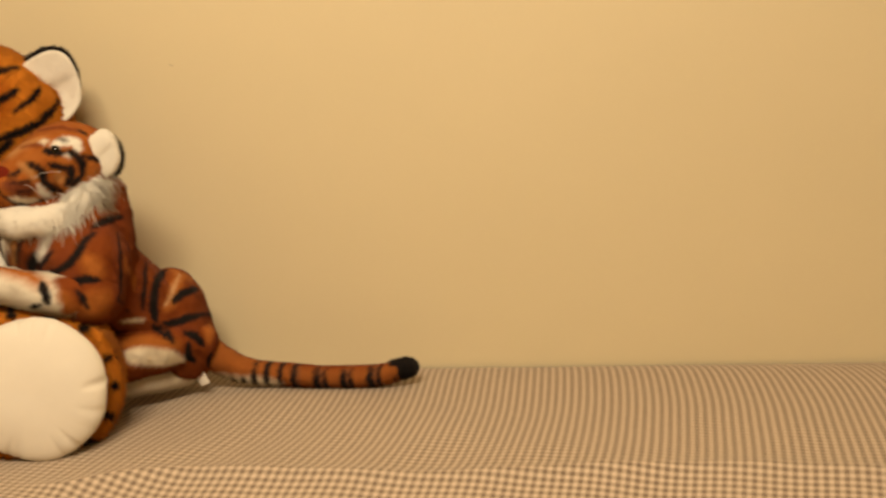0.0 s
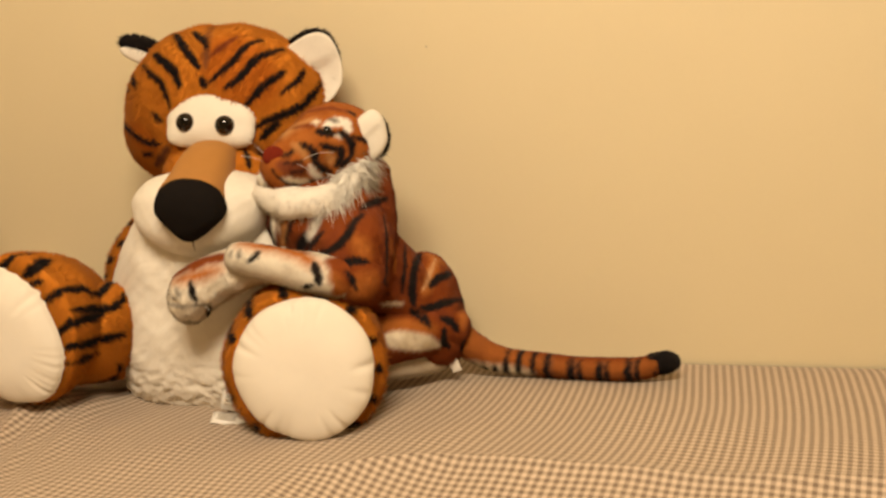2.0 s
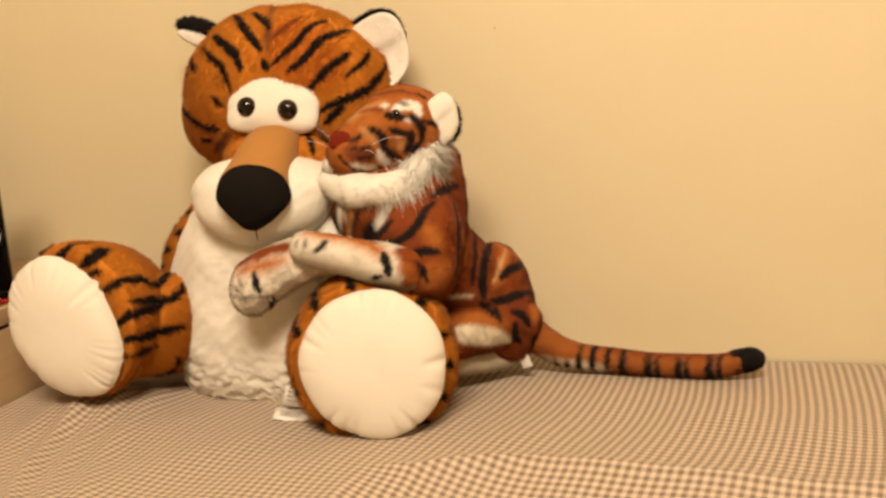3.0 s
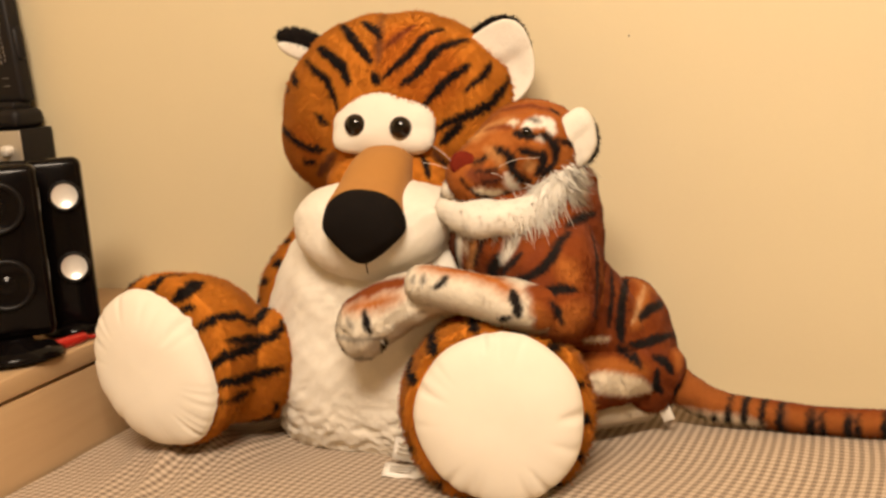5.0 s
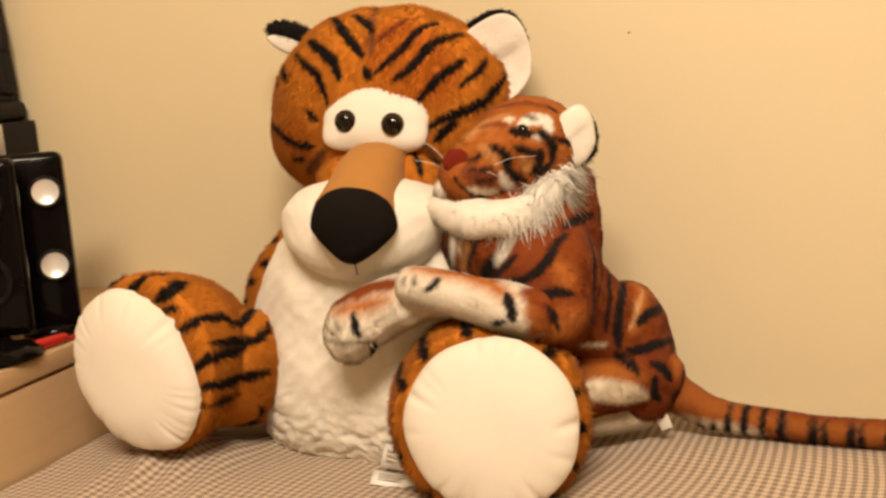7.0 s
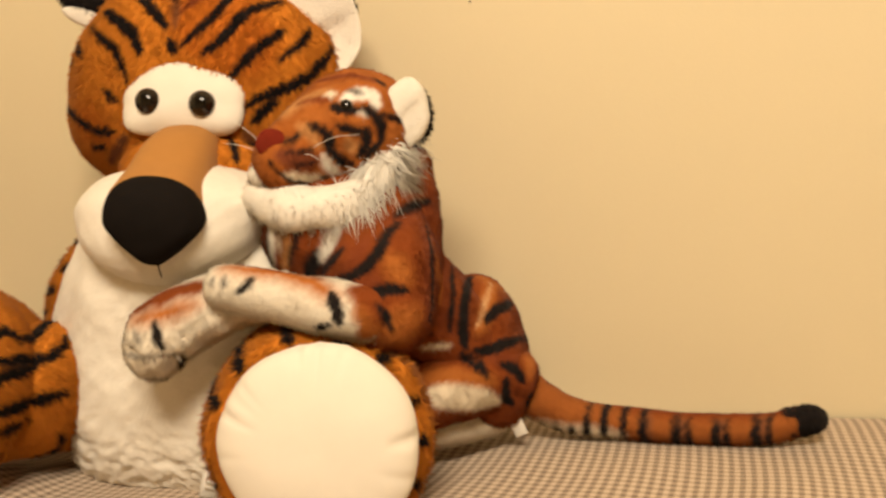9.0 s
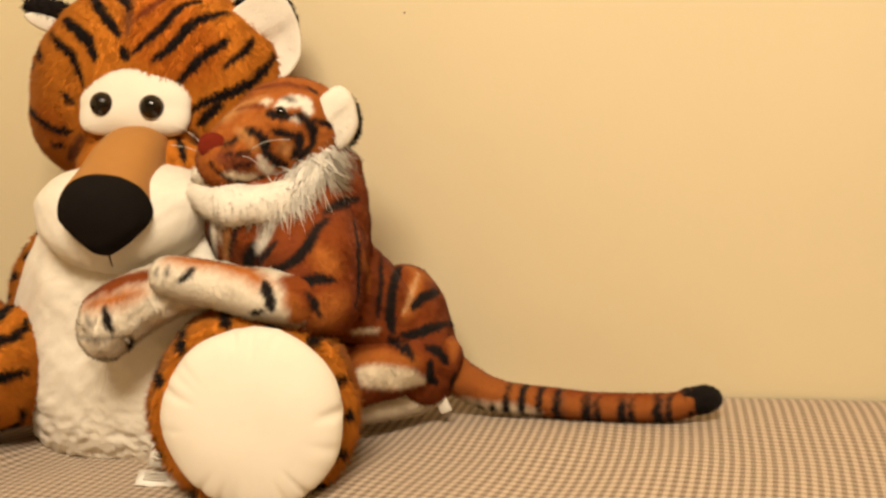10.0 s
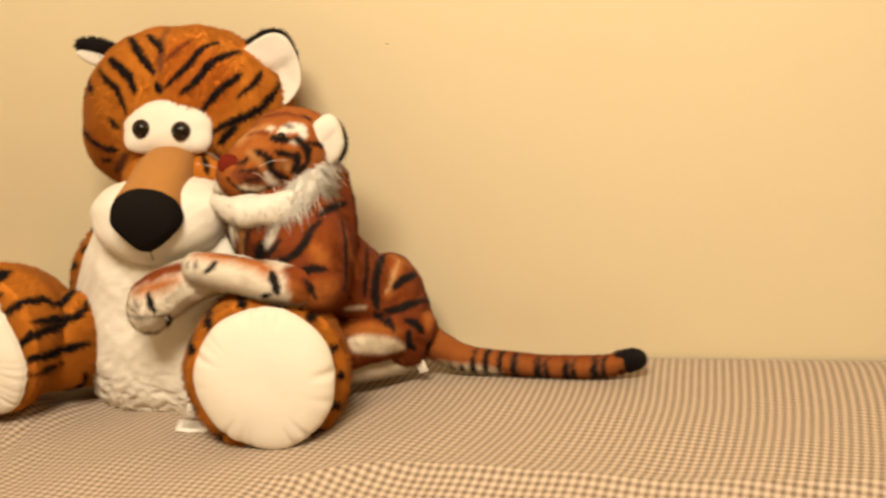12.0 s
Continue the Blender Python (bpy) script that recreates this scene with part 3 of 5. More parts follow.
for ex, ey, ez in ((-0.8315, 1.249, 0.4055), (-0.7740, 1.250, 0.400)):
    m = facing((ex, ey, ez), (0.12, -1.0, 0.16))
    eye = part("eye", lathe(bmesh.new(), [(0.0132, -0.004), (0.0132, 0.0), (0.0124, 0.003), (0.0095, 0.0062), (0.0052, 0.0082), (0, 0.0088)], m), EYE_BROWN, head_part, "glossy dark brown plastic eye")
    part("pupil", lathe(bmesh.new(), [(0.0096, 0.0056), (0.0088, 0.0074), (0.005, 0.0092), (0, 0.0098)], m), EYE_BLACK, eye, "glossy black pupil")

# tan snout bridge and the black nose at its end
snout = limb([(-0.801, 1.275, 0.349, 0.0345), (-0.798, 1.238, 0.339, 0.0375), (-0.793, 1.195, 0.314, 0.0415), (-0.788, 1.165, 0.301, 0.0435)], 0.003, (0, 0, 1), 1.03, 0.25, 2.7)
sewn("snout", snout, TAN, tiger, "smooth tan velour snout")


def nose_shape(P):
    k = P[:, 2]
    w = np.where(k > 0, 1.0 - 0.05 * k, 1 - 0.70 * np.abs(k) ** 1.25)
    return np.stack([P[:, 0] * w, P[:, 1], k], -1)


nose = lumpy(ball((-0.7845, 1.154, 0.300), (0.047, 0.032, 0.042), (16, 6, 6), 0.0025, 2.4, nose_shape), 0.0006, 90.0, 28)
sewn("nose", nose, NOSE_BLACK, tiger, "large black velour nose")
part("chin_seam", mesh_arrays("chin_seam", *limb([(-0.784, 1.150, 0.262, 0.0008), (-0.785, 1.152, 0.255, 0.0008), (-0.786, 1.156, 0.246, 0.0006)], 0.002)), THREAD, tiger, "short dark stitched seam")

# ears: cupped, white inside, black at the back


def ear_shape(cup, fold=0.0):
    def bend(P):
        hollow = cup * (1 - P[:, 0] ** 2 - P[:, 2] ** 2)
        flap = fold * (0.5 + 0.5 * np.tanh((P[:, 2] * 0.75 - P[:, 0] * 0.65 - 0.05) * 6)) * (1 - 0.6 * (P[:, 0] ** 2 + P[:, 2] ** 2))
        return np.stack([P[:, 0] * (1 - 0.30 * np.clip(P[:, 2], 0, 1)), P[:, 1] + hollow - flap, P[:, 2]], -1)
    return bend


def ear(parent, centre, radii, turn, cup, label, seed, shift, size, fold=0.0, fur=0.007, thick=0.9):
    outer = ball(centre, radii, turn, 0.003, 2.2, ear_shape(cup))
    e = furry("ear", outer, Coat(BLACK), PLUSH, parent, label, 0.3, fur, 0.0015, (0, 0, 0.1), 0.8, 0.6, seed)
    R = Euler([radians(a) for a in turn]).to_matrix()
    c = Vector(centre) + R @ Vector(shift)
    inner = lumpy(ball(c, (radii[0] * size, radii[1] * thick, radii[2] * size), turn, 0.003, 2.2, ear_shape(cup, fold)), 0.0012, 80.0, seed)
    furry("ear_lining", inner, Coat(WHITE), PLUSH, e, "white ear lining", 0.03, 0.0030, 0.0011, (0.1, 0, -0.3), 0.3, 0.3, seed + 50)
    return e


ear(tiger, (-0.690, 1.365, 0.472), (0.047, 0.010, 0.054), (-8, 26, 12), 2.4, "black-backed ear with a white lining", 6, (0.007, -0.014, -0.006), 1.0, 1.3, 0.005)
ear(tiger, (-0.960, 1.385, 0.510), (0.038, 0.014, 0.014), (0, 25, 20), 0.3, "black-backed ear with a white lining", 8, (-0.003, -0.005, -0.014), 0.80)

# arm against the wall side
arm_coat = Coat(ORANGE)
for k in range(5):
    z = 0.275 - 0.026 * k
    for y in (1.300, 1.318, 1.336):
        arm_coat.stroke(BLACK, 0.013, (-1.02 - 0.012 * k, y, z + 0.016), (-0.88 - 0.012 * k, y, z - 0.012), soft=0.001, taper=0.2)
arm = limb([(-0.915, 1.345, 0.285, 0.030), (-0.952, 1.335, 0.240, 0.032), (-0.985, 1.325, 0.195, 0.034), (-0.99, 1.31, 0.14, 0.036)], up=(0, 1, 0))
furry("arm", arm, arm_coat, PLUSH, tiger, "orange arm with black stripes", 0.3, 0.008, 0.0015, (0, 0, -0.5), 0.7, 0.5, 10)
arm_far = limb([(-0.70, 1.345, 0.285, 0.032), (-0.665, 1.335, 0.24, 0.038), (-0.65, 1.32, 0.19, 0.042)], up=(0, 1, 0))
furry("arm", arm_far, Coat(ORANGE), PLUSH, tiger, "orange arm with black stripes", 0.3, 0.008, 0.0015, (0, 0, -0.5), 0.7, 0.5, 11, back_stripes(0.03, 1.2))


# legs and their flat cream foot pads


def pad_form(centre, normal, rx, rz, bulge, pucker, seed, cut=(), lean=0.0):
    """A stuffed disc with gathers along its sewn rim."""
    rings, cols = 40, 160
    rr = np.linspace(0.00002, 1.0, rings)[:, None] ** 0.8
    ph = np.linspace(0, 2 * math.pi, cols, endpoint=False)[None, :]
    gathers = np.zeros_like(ph)
    rng = np.random.default_rng(seed)
    for _ in range(26):
        c, w = rng.uniform(0, 2 * math.pi), rng.uniform(0.02, 0.06)
        gathers -= rng.uniform(0.3, 1.0) * np.exp(-(((ph - c + math.pi) % (2 * math.pi) - math.pi) / w) ** 2)
    edge = 1 + 0.012 * np.sin(3 * ph + seed) + 0.008 * np.sin(7 * ph + seed)
    x = rx * rr * (math.sqrt(1 - lean * lean) * np.cos(ph) + lean * np.sin(ph)) * edge
    z = rz * rr * np.sin(ph) * edge
    y = bulge * np.sqrt(np.clip(1 - rr ** 2.6, 0, 1)) + pucker * gathers * np.clip((rr - 0.55) / 0.45, 0, 1) ** 1.5
    y += 0.0016 * rr * np.sin(ph * 2 + rr * 5 + seed)
    for angle, reach in cut:
        y -= 0.006 * np.exp(-(((ph - angle + math.pi) % (2 * math.pi) - math.pi) / 0.05) ** 2) * np.clip((rr - 1 + reach) / reach, 0, 1)
    P = np.stack([x + 0 * y, -y, z + 0 * y], -1).reshape(-1, 3)
    M = np.array(Vector(normal).to_track_quat("-Y", "Z").to_matrix())
    return P @ M.T + np.array(centre), grid_triangles(rings, cols)[:, ::-1]


leg_l_coat = Coat(ORANGE)
leg_l_coat.stroke(BLACK, 0.0100, (-1.110, 1.145, 0.222), (-1.093, 1.143, 0.234), (-1.081, 1.146, 0.239), soft=0.0012)
leg_l_coat.stroke(BLACK, 0.0140, (-1.072, 1.132, 0.225), (-1.055, 1.133, 0.236), (-1.046, 1.141, 0.242), (-1.033, 1.153, 0.242), soft=0.0012)
leg_l_coat.stroke(BLACK, 0.0184, (-1.022, 1.122, 0.222), (-1.006, 1.126, 0.230), (-1.007, 1.142, 0.235), (-1.003, 1.149, 0.234), soft=0.0012)
leg_l_coat.stroke(BLACK, 0.0096, (-1.013, 1.119, 0.209), (-0.995, 1.120, 0.214), soft=0.0012)
leg_l_coat.stroke(BLACK, 0.0129, (-0.991, 1.114, 0.188), (-0.972, 1.115, 0.198), (-0.963, 1.133, 0.198), (-0.959, 1.155, 0.195), (-0.953, 1.161, 0.185), soft=0.0012)
leg_l_coat.stroke(BLACK, 0.0128, (-0.953, 1.157, 0.184), (-0.956, 1.190, 0.179), (-0.959, 1.210, 0.184), (-1.003, 1.301, 0.165), soft=0.0012)
leg_l_coat.stroke(BLACK, 0.0124, (-0.953, 1.116, 0.175), (-0.950, 1.131, 0.172), (-0.947, 1.148, 0.168), (-0.946, 1.169, 0.162), (-0.937, 1.178, 0.160), (-0.932, 1.197, 0.166), (-0.934, 1.209, 0.172), soft=0.0012)
leg_l_coat.stroke(BLACK, 0.0142, (-0.973, 1.108, 0.146), (-0.955, 1.110, 0.159), (-0.947, 1.133, 0.159), (-0.943, 1.166, 0.154), soft=0.0012)
leg_l_coat.stroke(BLACK, 0.0144, (-0.966, 1.108, 0.125), (-0.952, 1.112, 0.128), (-0.948, 1.129, 0.126), (-0.947, 1.147, 0.124), (-0.943, 1.160, 0.123), (-0.934, 1.170, 0.123), (-0.927, 1.185, 0.122), soft=0.0012)
leg_l_coat.stroke(BLACK, 0.0110, (-0.966, 1.109, 0.104), (-0.954, 1.124, 0.106), (-0.955, 1.158, 0.102), soft=0.0012)
leg_l_coat.stroke(BLACK, 0.0153, (-0.941, 1.185, 0.078), (-0.980, 1.224, 0.042), (-0.990, 1.217, 0.041), (-0.999, 1.210, 0.042), soft=0.0012)
leg_l_coat.stroke(BLACK, 0.0107, (-1.019, 1.120, 0.046), (-1.018, 1.139, 0.041), (-1.004, 1.138, 0.046), (-0.991, 1.136, 0.053), soft=0.0012)
leg_l = lumpy(join(limb([(-0.930, 1.355, 0.105, 0.080), (-0.962, 1.298, 0.102, 0.075), (-0.997, 1.246, 0.101, 0.064), (-1.033, 1.199, 0.126, 0.088), (-1.044, 1.163, 0.139, 0.102), (-1.050, 1.132, 0.141, 0.102)], 0.0035, blunt=0.16),
                   ball((-0.973, 1.209, 0.119), (0.050, 0.060, 0.064), (0, 20, 0), 0.0035, 2.2)), 0.003, 45.0, 6)
leg_part = furry("leg", leg_l, leg_l_coat, PLUSH, tiger, "orange leg with black stripes", 0.32, 0.0065, 0.0016, (0.1, 0.2, -0.4), 0.55, 0.35, 12)
sewn("foot_pad", pad_form((-1.052, 1.108, 0.138), (-0.04, -1, 0.04), 0.086, 0.0945, 0.027, 0.004, 3, ((0.72, 0.45),), -0.17), PAD, leg_part, "smooth cream velour foot pad")

leg_r_coat = Coat(ORANGE)
for turn, w in ((18, 0.015), (46, 0.016), (70, 0.024), (99, 0.016), (128, 0.020), (152, 0.018), (200, 0.016), (228, 0.020), (308, 0.020), (333, 0.015), (356, 0.014)):
    c, s = math.cos(radians(turn)), math.sin(radians(turn))
    leg_r_coat.stroke(BLACK, w * 0.85, (-0.633 + 0.093 * c, 1.097, 0.098 + 0.093 * s), (-0.641 + 0.100 * c, 1.127, 0.098 + 0.100 * s), (-0.649 + 0.099 * c, 1.168, 0.095 + 0.099 * s), (-0.672 + 0.088 * c, 1.230, 0.093 + 0.088 * s))
leg_r = lumpy(limb([(-0.715, 1.300, 0.100, 0.078), (-0.685, 1.256, 0.092, 0.083), (-0.658, 1.194, 0.095, 0.099), (-0.636, 1.139, 0.099, 0.099)], 0.0035, blunt=0.1), 0.003, 45.0, 7)
leg_part = furry("leg", leg_r, leg_r_coat, PLUSH, tiger, "orange leg with black stripes", 0.26, 0.0095, 0.0018, (0.0, -0.15, -0.25), 0.7, 0.5, 13)
sewn("foot_pad", pad_form((-0.629, 1.114, 0.102), (0.20, -1, 0.10), 0.0895, 0.0915, 0.027, 0.004, 5, ((0.05, 0.3), (1.7, 0.2))), PAD, leg_part, "round cream velour foot pad gathered at its rim")

# care labels sewn to the seat
for cx, cy, cz, w, h, ax, az in ((-0.757, 1.168, 0.034, 0.046, 0.026, -28, -12), (-0.755, 1.150, 0.017, 0.056, 0.020, -64, 8)):
    bm = bmesh.new()
    nx, rows = 12, []
    M = Matrix.Translation((cx, cy, cz)) @ Euler((radians(ax), 0, radians(az))).to_matrix().to_4x4()
    for i in range(nx + 1):
        f = i / nx - 0.5
        wave = 0.0025 * math.sin(f * 7 + cz * 90)
        rows.append([bm.verts.new(M @ Vector((f * w, wave + dy, g * h))) for g in (-0.5, 0.5) for dy in (0, 0.0008)])
    for a, b in zip(rows, rows[1:]):
        for i, j in ((0, 2), (2, 3), (3, 1), (1, 0)):
            bm.faces.new((a[i], a[j], b[j], b[i]))
    bm.faces.new((rows[0][0], rows[0][1], rows[0][3], rows[0][2]))
    bm.faces.new((rows[-1][0], rows[-1][2], rows[-1][3], rows[-1][1]))
    tag = part("care_label", bm, SATIN, tiger, "white satin care label")
    for k in range(3):
        lines = bmesh.new()
        box(lines, (-w * 0.36, -0.0032, h * (0.2 - 0.2 * k)), (w * (0.3 - 0.1 * k), -0.0026, h * (0.2 - 0.2 * k) + 0.0018))
        lines.transform(M)
        part("print_line", lines, INK, tag)


# ---- the small plush tiger that leans on the large one ----
RUST, AMBER, DULL = (0.215, 0.048, 0.0080), (0.40, 0.125, 0.023), (0.62, 0.54, 0.42)
SAND, PALE, MAROON = (0.50, 0.23, 0.075), (0.76, 0.69, 0.56), (0.19, 0.050, 0.018)
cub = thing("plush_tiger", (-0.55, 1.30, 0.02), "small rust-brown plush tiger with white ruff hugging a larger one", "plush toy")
SHORT = dict(density=0.28, length=0.0034, width=0.0013, comb=(0.15, 0, -0.6), stand=0.35, messy=0.28)

cub_coat = Coat(RUST)
# Broad soft dark rust strokes put fold shading, amber ones highlights, into the dye.
cub_coat.stroke(DARKRUST, 0.0232, (-0.552, 1.243, 0.315), (-0.550, 1.240, 0.300), (-0.548, 1.236, 0.285), soft=0.0074)
cub_coat.stroke(DARKRUST, 0.0174, (-0.588, 1.170, 0.274), (-0.594, 1.165, 0.265), (-0.601, 1.162, 0.257), soft=0.0059)
cub_coat.stroke(DARKRUST, 0.0162, (-0.602, 1.159, 0.234), (-0.589, 1.159, 0.237), (-0.578, 1.160, 0.240), soft=0.0059)
cub_coat.stroke(DARKRUST, 0.0199, (-0.601, 1.161, 0.251), (-0.612, 1.164, 0.239), (-0.624, 1.173, 0.224), soft=0.0059)
cub_coat.stroke(DARKRUST, 0.0177, (-0.576, 1.186, 0.288), (-0.564, 1.196, 0.289), (-0.553, 1.217, 0.289), soft=0.0054)
cub_coat.stroke(AMBER, 0.0221, (-0.567, 1.167, 0.257), (-0.560, 1.169, 0.247), (-0.554, 1.172, 0.238), soft=0.0070)
cub_coat.stroke(AMBER, 0.0199, (-0.522, 1.337, 0.200), (-0.510, 1.334, 0.195), (-0.501, 1.351, 0.184), soft=0.0060)
cub_coat.stroke(DARKRUST, 0.0151, (-0.536, 1.267, 0.190), (-0.536, 1.262, 0.176), (-0.538, 1.261, 0.159), soft=0.0051)
cub_coat.stroke(DARKRUST, 0.0175, (-0.713, 1.225, 0.275), (-0.713, 1.227, 0.259), (-0.708, 1.226, 0.246), soft=0.0038)
cub_coat.stroke(WHITE, 0.0128, (-0.688, 1.193, 0.286), (-0.689, 1.192, 0.275), (-0.691, 1.195, 0.265), (-0.695, 1.204, 0.252), (-0.706, 1.230, 0.236), soft=0.0024)
cub_coat.stroke(BLACK, 0.0063, (-0.693, 1.195, 0.279), (-0.697, 1.203, 0.260), (-0.705, 1.230, 0.236), soft=0.0015)
cub_coat.stroke(SAND, 0.0101, (-0.669, 1.183, 0.284), (-0.669, 1.182, 0.267), (-0.680, 1.195, 0.244), soft=0.0024)
cub_coat.stroke(CREAM, 0.0059, (-0.676, 1.186, 0.282), (-0.681, 1.190, 0.262), soft=0.0021)
cub_coat.stroke(BLACK, 0.0069, (-0.653, 1.179, 0.287), (-0.657, 1.179, 0.278), (-0.662, 1.179, 0.268), (-0.673, 1.191, 0.249), soft=0.0015)
cub_coat.stroke(BLACK, 0.0164, (-0.639, 1.179, 0.262), (-0.647, 1.183, 0.247), (-0.652, 1.187, 0.235), soft=0.0021)
cub_coat.stroke(WHITE, 0.0130, (-0.617, 1.183, 0.283), (-0.627, 1.181, 0.271), (-0.636, 1.181, 0.255), soft=0.0024)
cub_coat.stroke(DARKRUST, 0.0120, (-0.571, 1.234, 0.320), (-0.556, 1.236, 0.310), (-0.547, 1.244, 0.301), soft=0.0030)
cub_coat.stroke(BLACK, 0.0109, (-0.567, 1.195, 0.291), (-0.558, 1.214, 0.297), (-0.547, 1.243, 0.297), soft=0.0018)
cub_coat.stroke(DARKRUST, 0.0100, (-0.548, 1.210, 0.278), (-0.541, 1.201, 0.262), (-0.540, 1.195, 0.251), (-0.539, 1.193, 0.239), (-0.539, 1.193, 0.227), (-0.540, 1.187, 0.215), (-0.540, 1.183, 0.202), (-0.544, 1.190, 0.186), soft=0.0027)
cub_coat.stroke(BLACK, 0.0061, (-0.547, 1.225, 0.278), (-0.543, 1.215, 0.269), (-0.540, 1.208, 0.260), (-0.538, 1.200, 0.247), (-0.537, 1.199, 0.232), (-0.538, 1.197, 0.220), (-0.538, 1.192, 0.209), (-0.540, 1.186, 0.198), (-0.556, 1.246, 0.167), soft=0.0015)
cub_coat.stroke(AMBER, 0.0084, (-0.535, 1.212, 0.247), (-0.535, 1.209, 0.234), (-0.545, 1.255, 0.208), (-0.545, 1.253, 0.194), soft=0.0027)
cub_coat.stroke(DARKRUST, 0.0093, (-0.548, 1.290, 0.235), (-0.544, 1.278, 0.226), (-0.542, 1.271, 0.215), (-0.541, 1.261, 0.205), (-0.542, 1.257, 0.193), (-0.545, 1.253, 0.178), (-0.549, 1.253, 0.163), soft=0.0025)
cub_coat.stroke(BLACK, 0.0081, (-0.542, 1.291, 0.225), (-0.538, 1.276, 0.211), (-0.536, 1.268, 0.197), (-0.538, 1.261, 0.181), (-0.540, 1.259, 0.164), soft=0.0018)
cub_coat.stroke(BLACK, 0.0133, (-0.533, 1.332, 0.201), (-0.527, 1.291, 0.198), (-0.528, 1.280, 0.187), (-0.528, 1.273, 0.176), (-0.529, 1.270, 0.164), (-0.527, 1.270, 0.143), soft=0.0019)
cub_coat.stroke(CREAM, 0.0074, (-0.565, 1.249, 0.150), (-0.553, 1.254, 0.150), (-0.542, 1.260, 0.149), soft=0.0028)
# Highlight along the haunch fold, painted in amber here.
cub_coat.stroke(AMBER, 0.0181, (-0.509, 1.331, 0.194), (-0.509, 1.314, 0.185), (-0.511, 1.305, 0.175), (-0.513, 1.296, 0.165), (-0.515, 1.284, 0.157), soft=0.0045)
cub_coat.stroke(AMBER, 0.0159, (-0.478, 1.359, 0.113), (-0.472, 1.320, 0.111), (-0.470, 1.316, 0.099), soft=0.0046)
cub_coat.stroke(DARKRUST, 0.0168, (-0.506, 1.287, 0.128), (-0.495, 1.294, 0.124), (-0.485, 1.304, 0.120), soft=0.0039)
# Lighter core of that painted fold highlight.
cub_coat.stroke(LIGHT, 0.0055, (-0.510, 1.331, 0.195), (-0.512, 1.308, 0.181), (-0.514, 1.298, 0.171), (-0.517, 1.284, 0.162), soft=0.0022)
cub_coat.stroke(BLACK, 0.0133, (-0.534, 1.332, 0.201), (-0.528, 1.289, 0.198), (-0.528, 1.280, 0.187), (-0.528, 1.273, 0.176), (-0.529, 1.270, 0.164), (-0.527, 1.270, 0.143), soft=0.0019)
cub_coat.stroke(BLACK, 0.0127, (-0.492, 1.347, 0.170), (-0.501, 1.311, 0.172), (-0.511, 1.299, 0.163), soft=0.0015)
cub_coat.stroke(BLACK, 0.0127, (-0.480, 1.358, 0.129), (-0.491, 1.307, 0.138), (-0.506, 1.292, 0.135), (-0.521, 1.276, 0.137), soft=0.0015)
cub_coat.stroke(BLACK, 0.0135, (-0.495, 1.292, 0.119), (-0.483, 1.301, 0.111), (-0.477, 1.306, 0.098), soft=0.0015)
cub_coat.stroke(BLACK, 0.0156, (-0.472, 1.318, 0.078), (-0.479, 1.330, 0.059), soft=0.0019)
cub_coat.stroke(BLACK, 0.0100, (-0.491, 1.288, 0.104), (-0.494, 1.288, 0.087), (-0.489, 1.297, 0.076), soft=0.0015)
cub_coat.stroke(AMBER, 0.0243, (-0.563, 1.240, 0.122), (-0.549, 1.247, 0.122), (-0.535, 1.255, 0.122), (-0.525, 1.262, 0.117), (-0.515, 1.269, 0.112), (-0.505, 1.277, 0.107), soft=0.0051)
cub_coat.stroke(RUST, 0.0192, (-0.557, 1.255, 0.132), (-0.547, 1.263, 0.132), (-0.536, 1.268, 0.133), (-0.524, 1.272, 0.128), (-0.512, 1.276, 0.123), soft=0.0041)
cub_coat.stroke(CREAM, 0.0270, (-0.562, 1.233, 0.105), (-0.548, 1.239, 0.103), (-0.535, 1.249, 0.099), (-0.524, 1.259, 0.094), (-0.514, 1.270, 0.089), (-0.504, 1.282, 0.083), soft=0.0035)
cub_coat.stroke(BLACK, 0.0081, (-0.532, 1.268, 0.139), (-0.528, 1.272, 0.130), (-0.523, 1.270, 0.126), soft=0.0015)
cub_coat.stroke(BLACK, 0.0073, (-0.524, 1.274, 0.135), (-0.519, 1.272, 0.124), (-0.515, 1.271, 0.118), soft=0.0015)
cub_coat.stroke(BLACK, 0.0082, (-0.517, 1.280, 0.130), (-0.512, 1.275, 0.120), (-0.508, 1.274, 0.111), soft=0.0015)
cub_coat.stroke(BLACK, 0.0100, (-0.491, 1.288, 0.104), (-0.494, 1.288, 0.087), (-0.489, 1.297, 0.076), soft=0.0015)
cub_coat.stroke(AMBER, 0.0374, (-0.549, 1.169, 0.203), (-0.557, 1.160, 0.196), (-0.567, 1.157, 0.188), soft=0.0077)
cub_coat.stroke(DARKRUST, 0.0106, (-0.548, 1.210, 0.278), (-0.541, 1.201, 0.262), (-0.540, 1.195, 0.251), (-0.539, 1.193, 0.239), (-0.539, 1.193, 0.227), (-0.540, 1.187, 0.215), (-0.540, 1.183, 0.202), (-0.544, 1.190, 0.186), soft=0.0030)
cub_coat.stroke(DARKRUST, 0.0100, (-0.610, 1.170, 0.269), (-0.624, 1.174, 0.256), (-0.639, 1.185, 0.241), soft=0.0027)
cub_coat.stroke(BLACK, 0.0114, (-0.564, 1.191, 0.285), (-0.572, 1.175, 0.276), (-0.577, 1.165, 0.263), (-0.586, 1.162, 0.252), (-0.603, 1.161, 0.243), (-0.624, 1.172, 0.236), soft=0.0015)
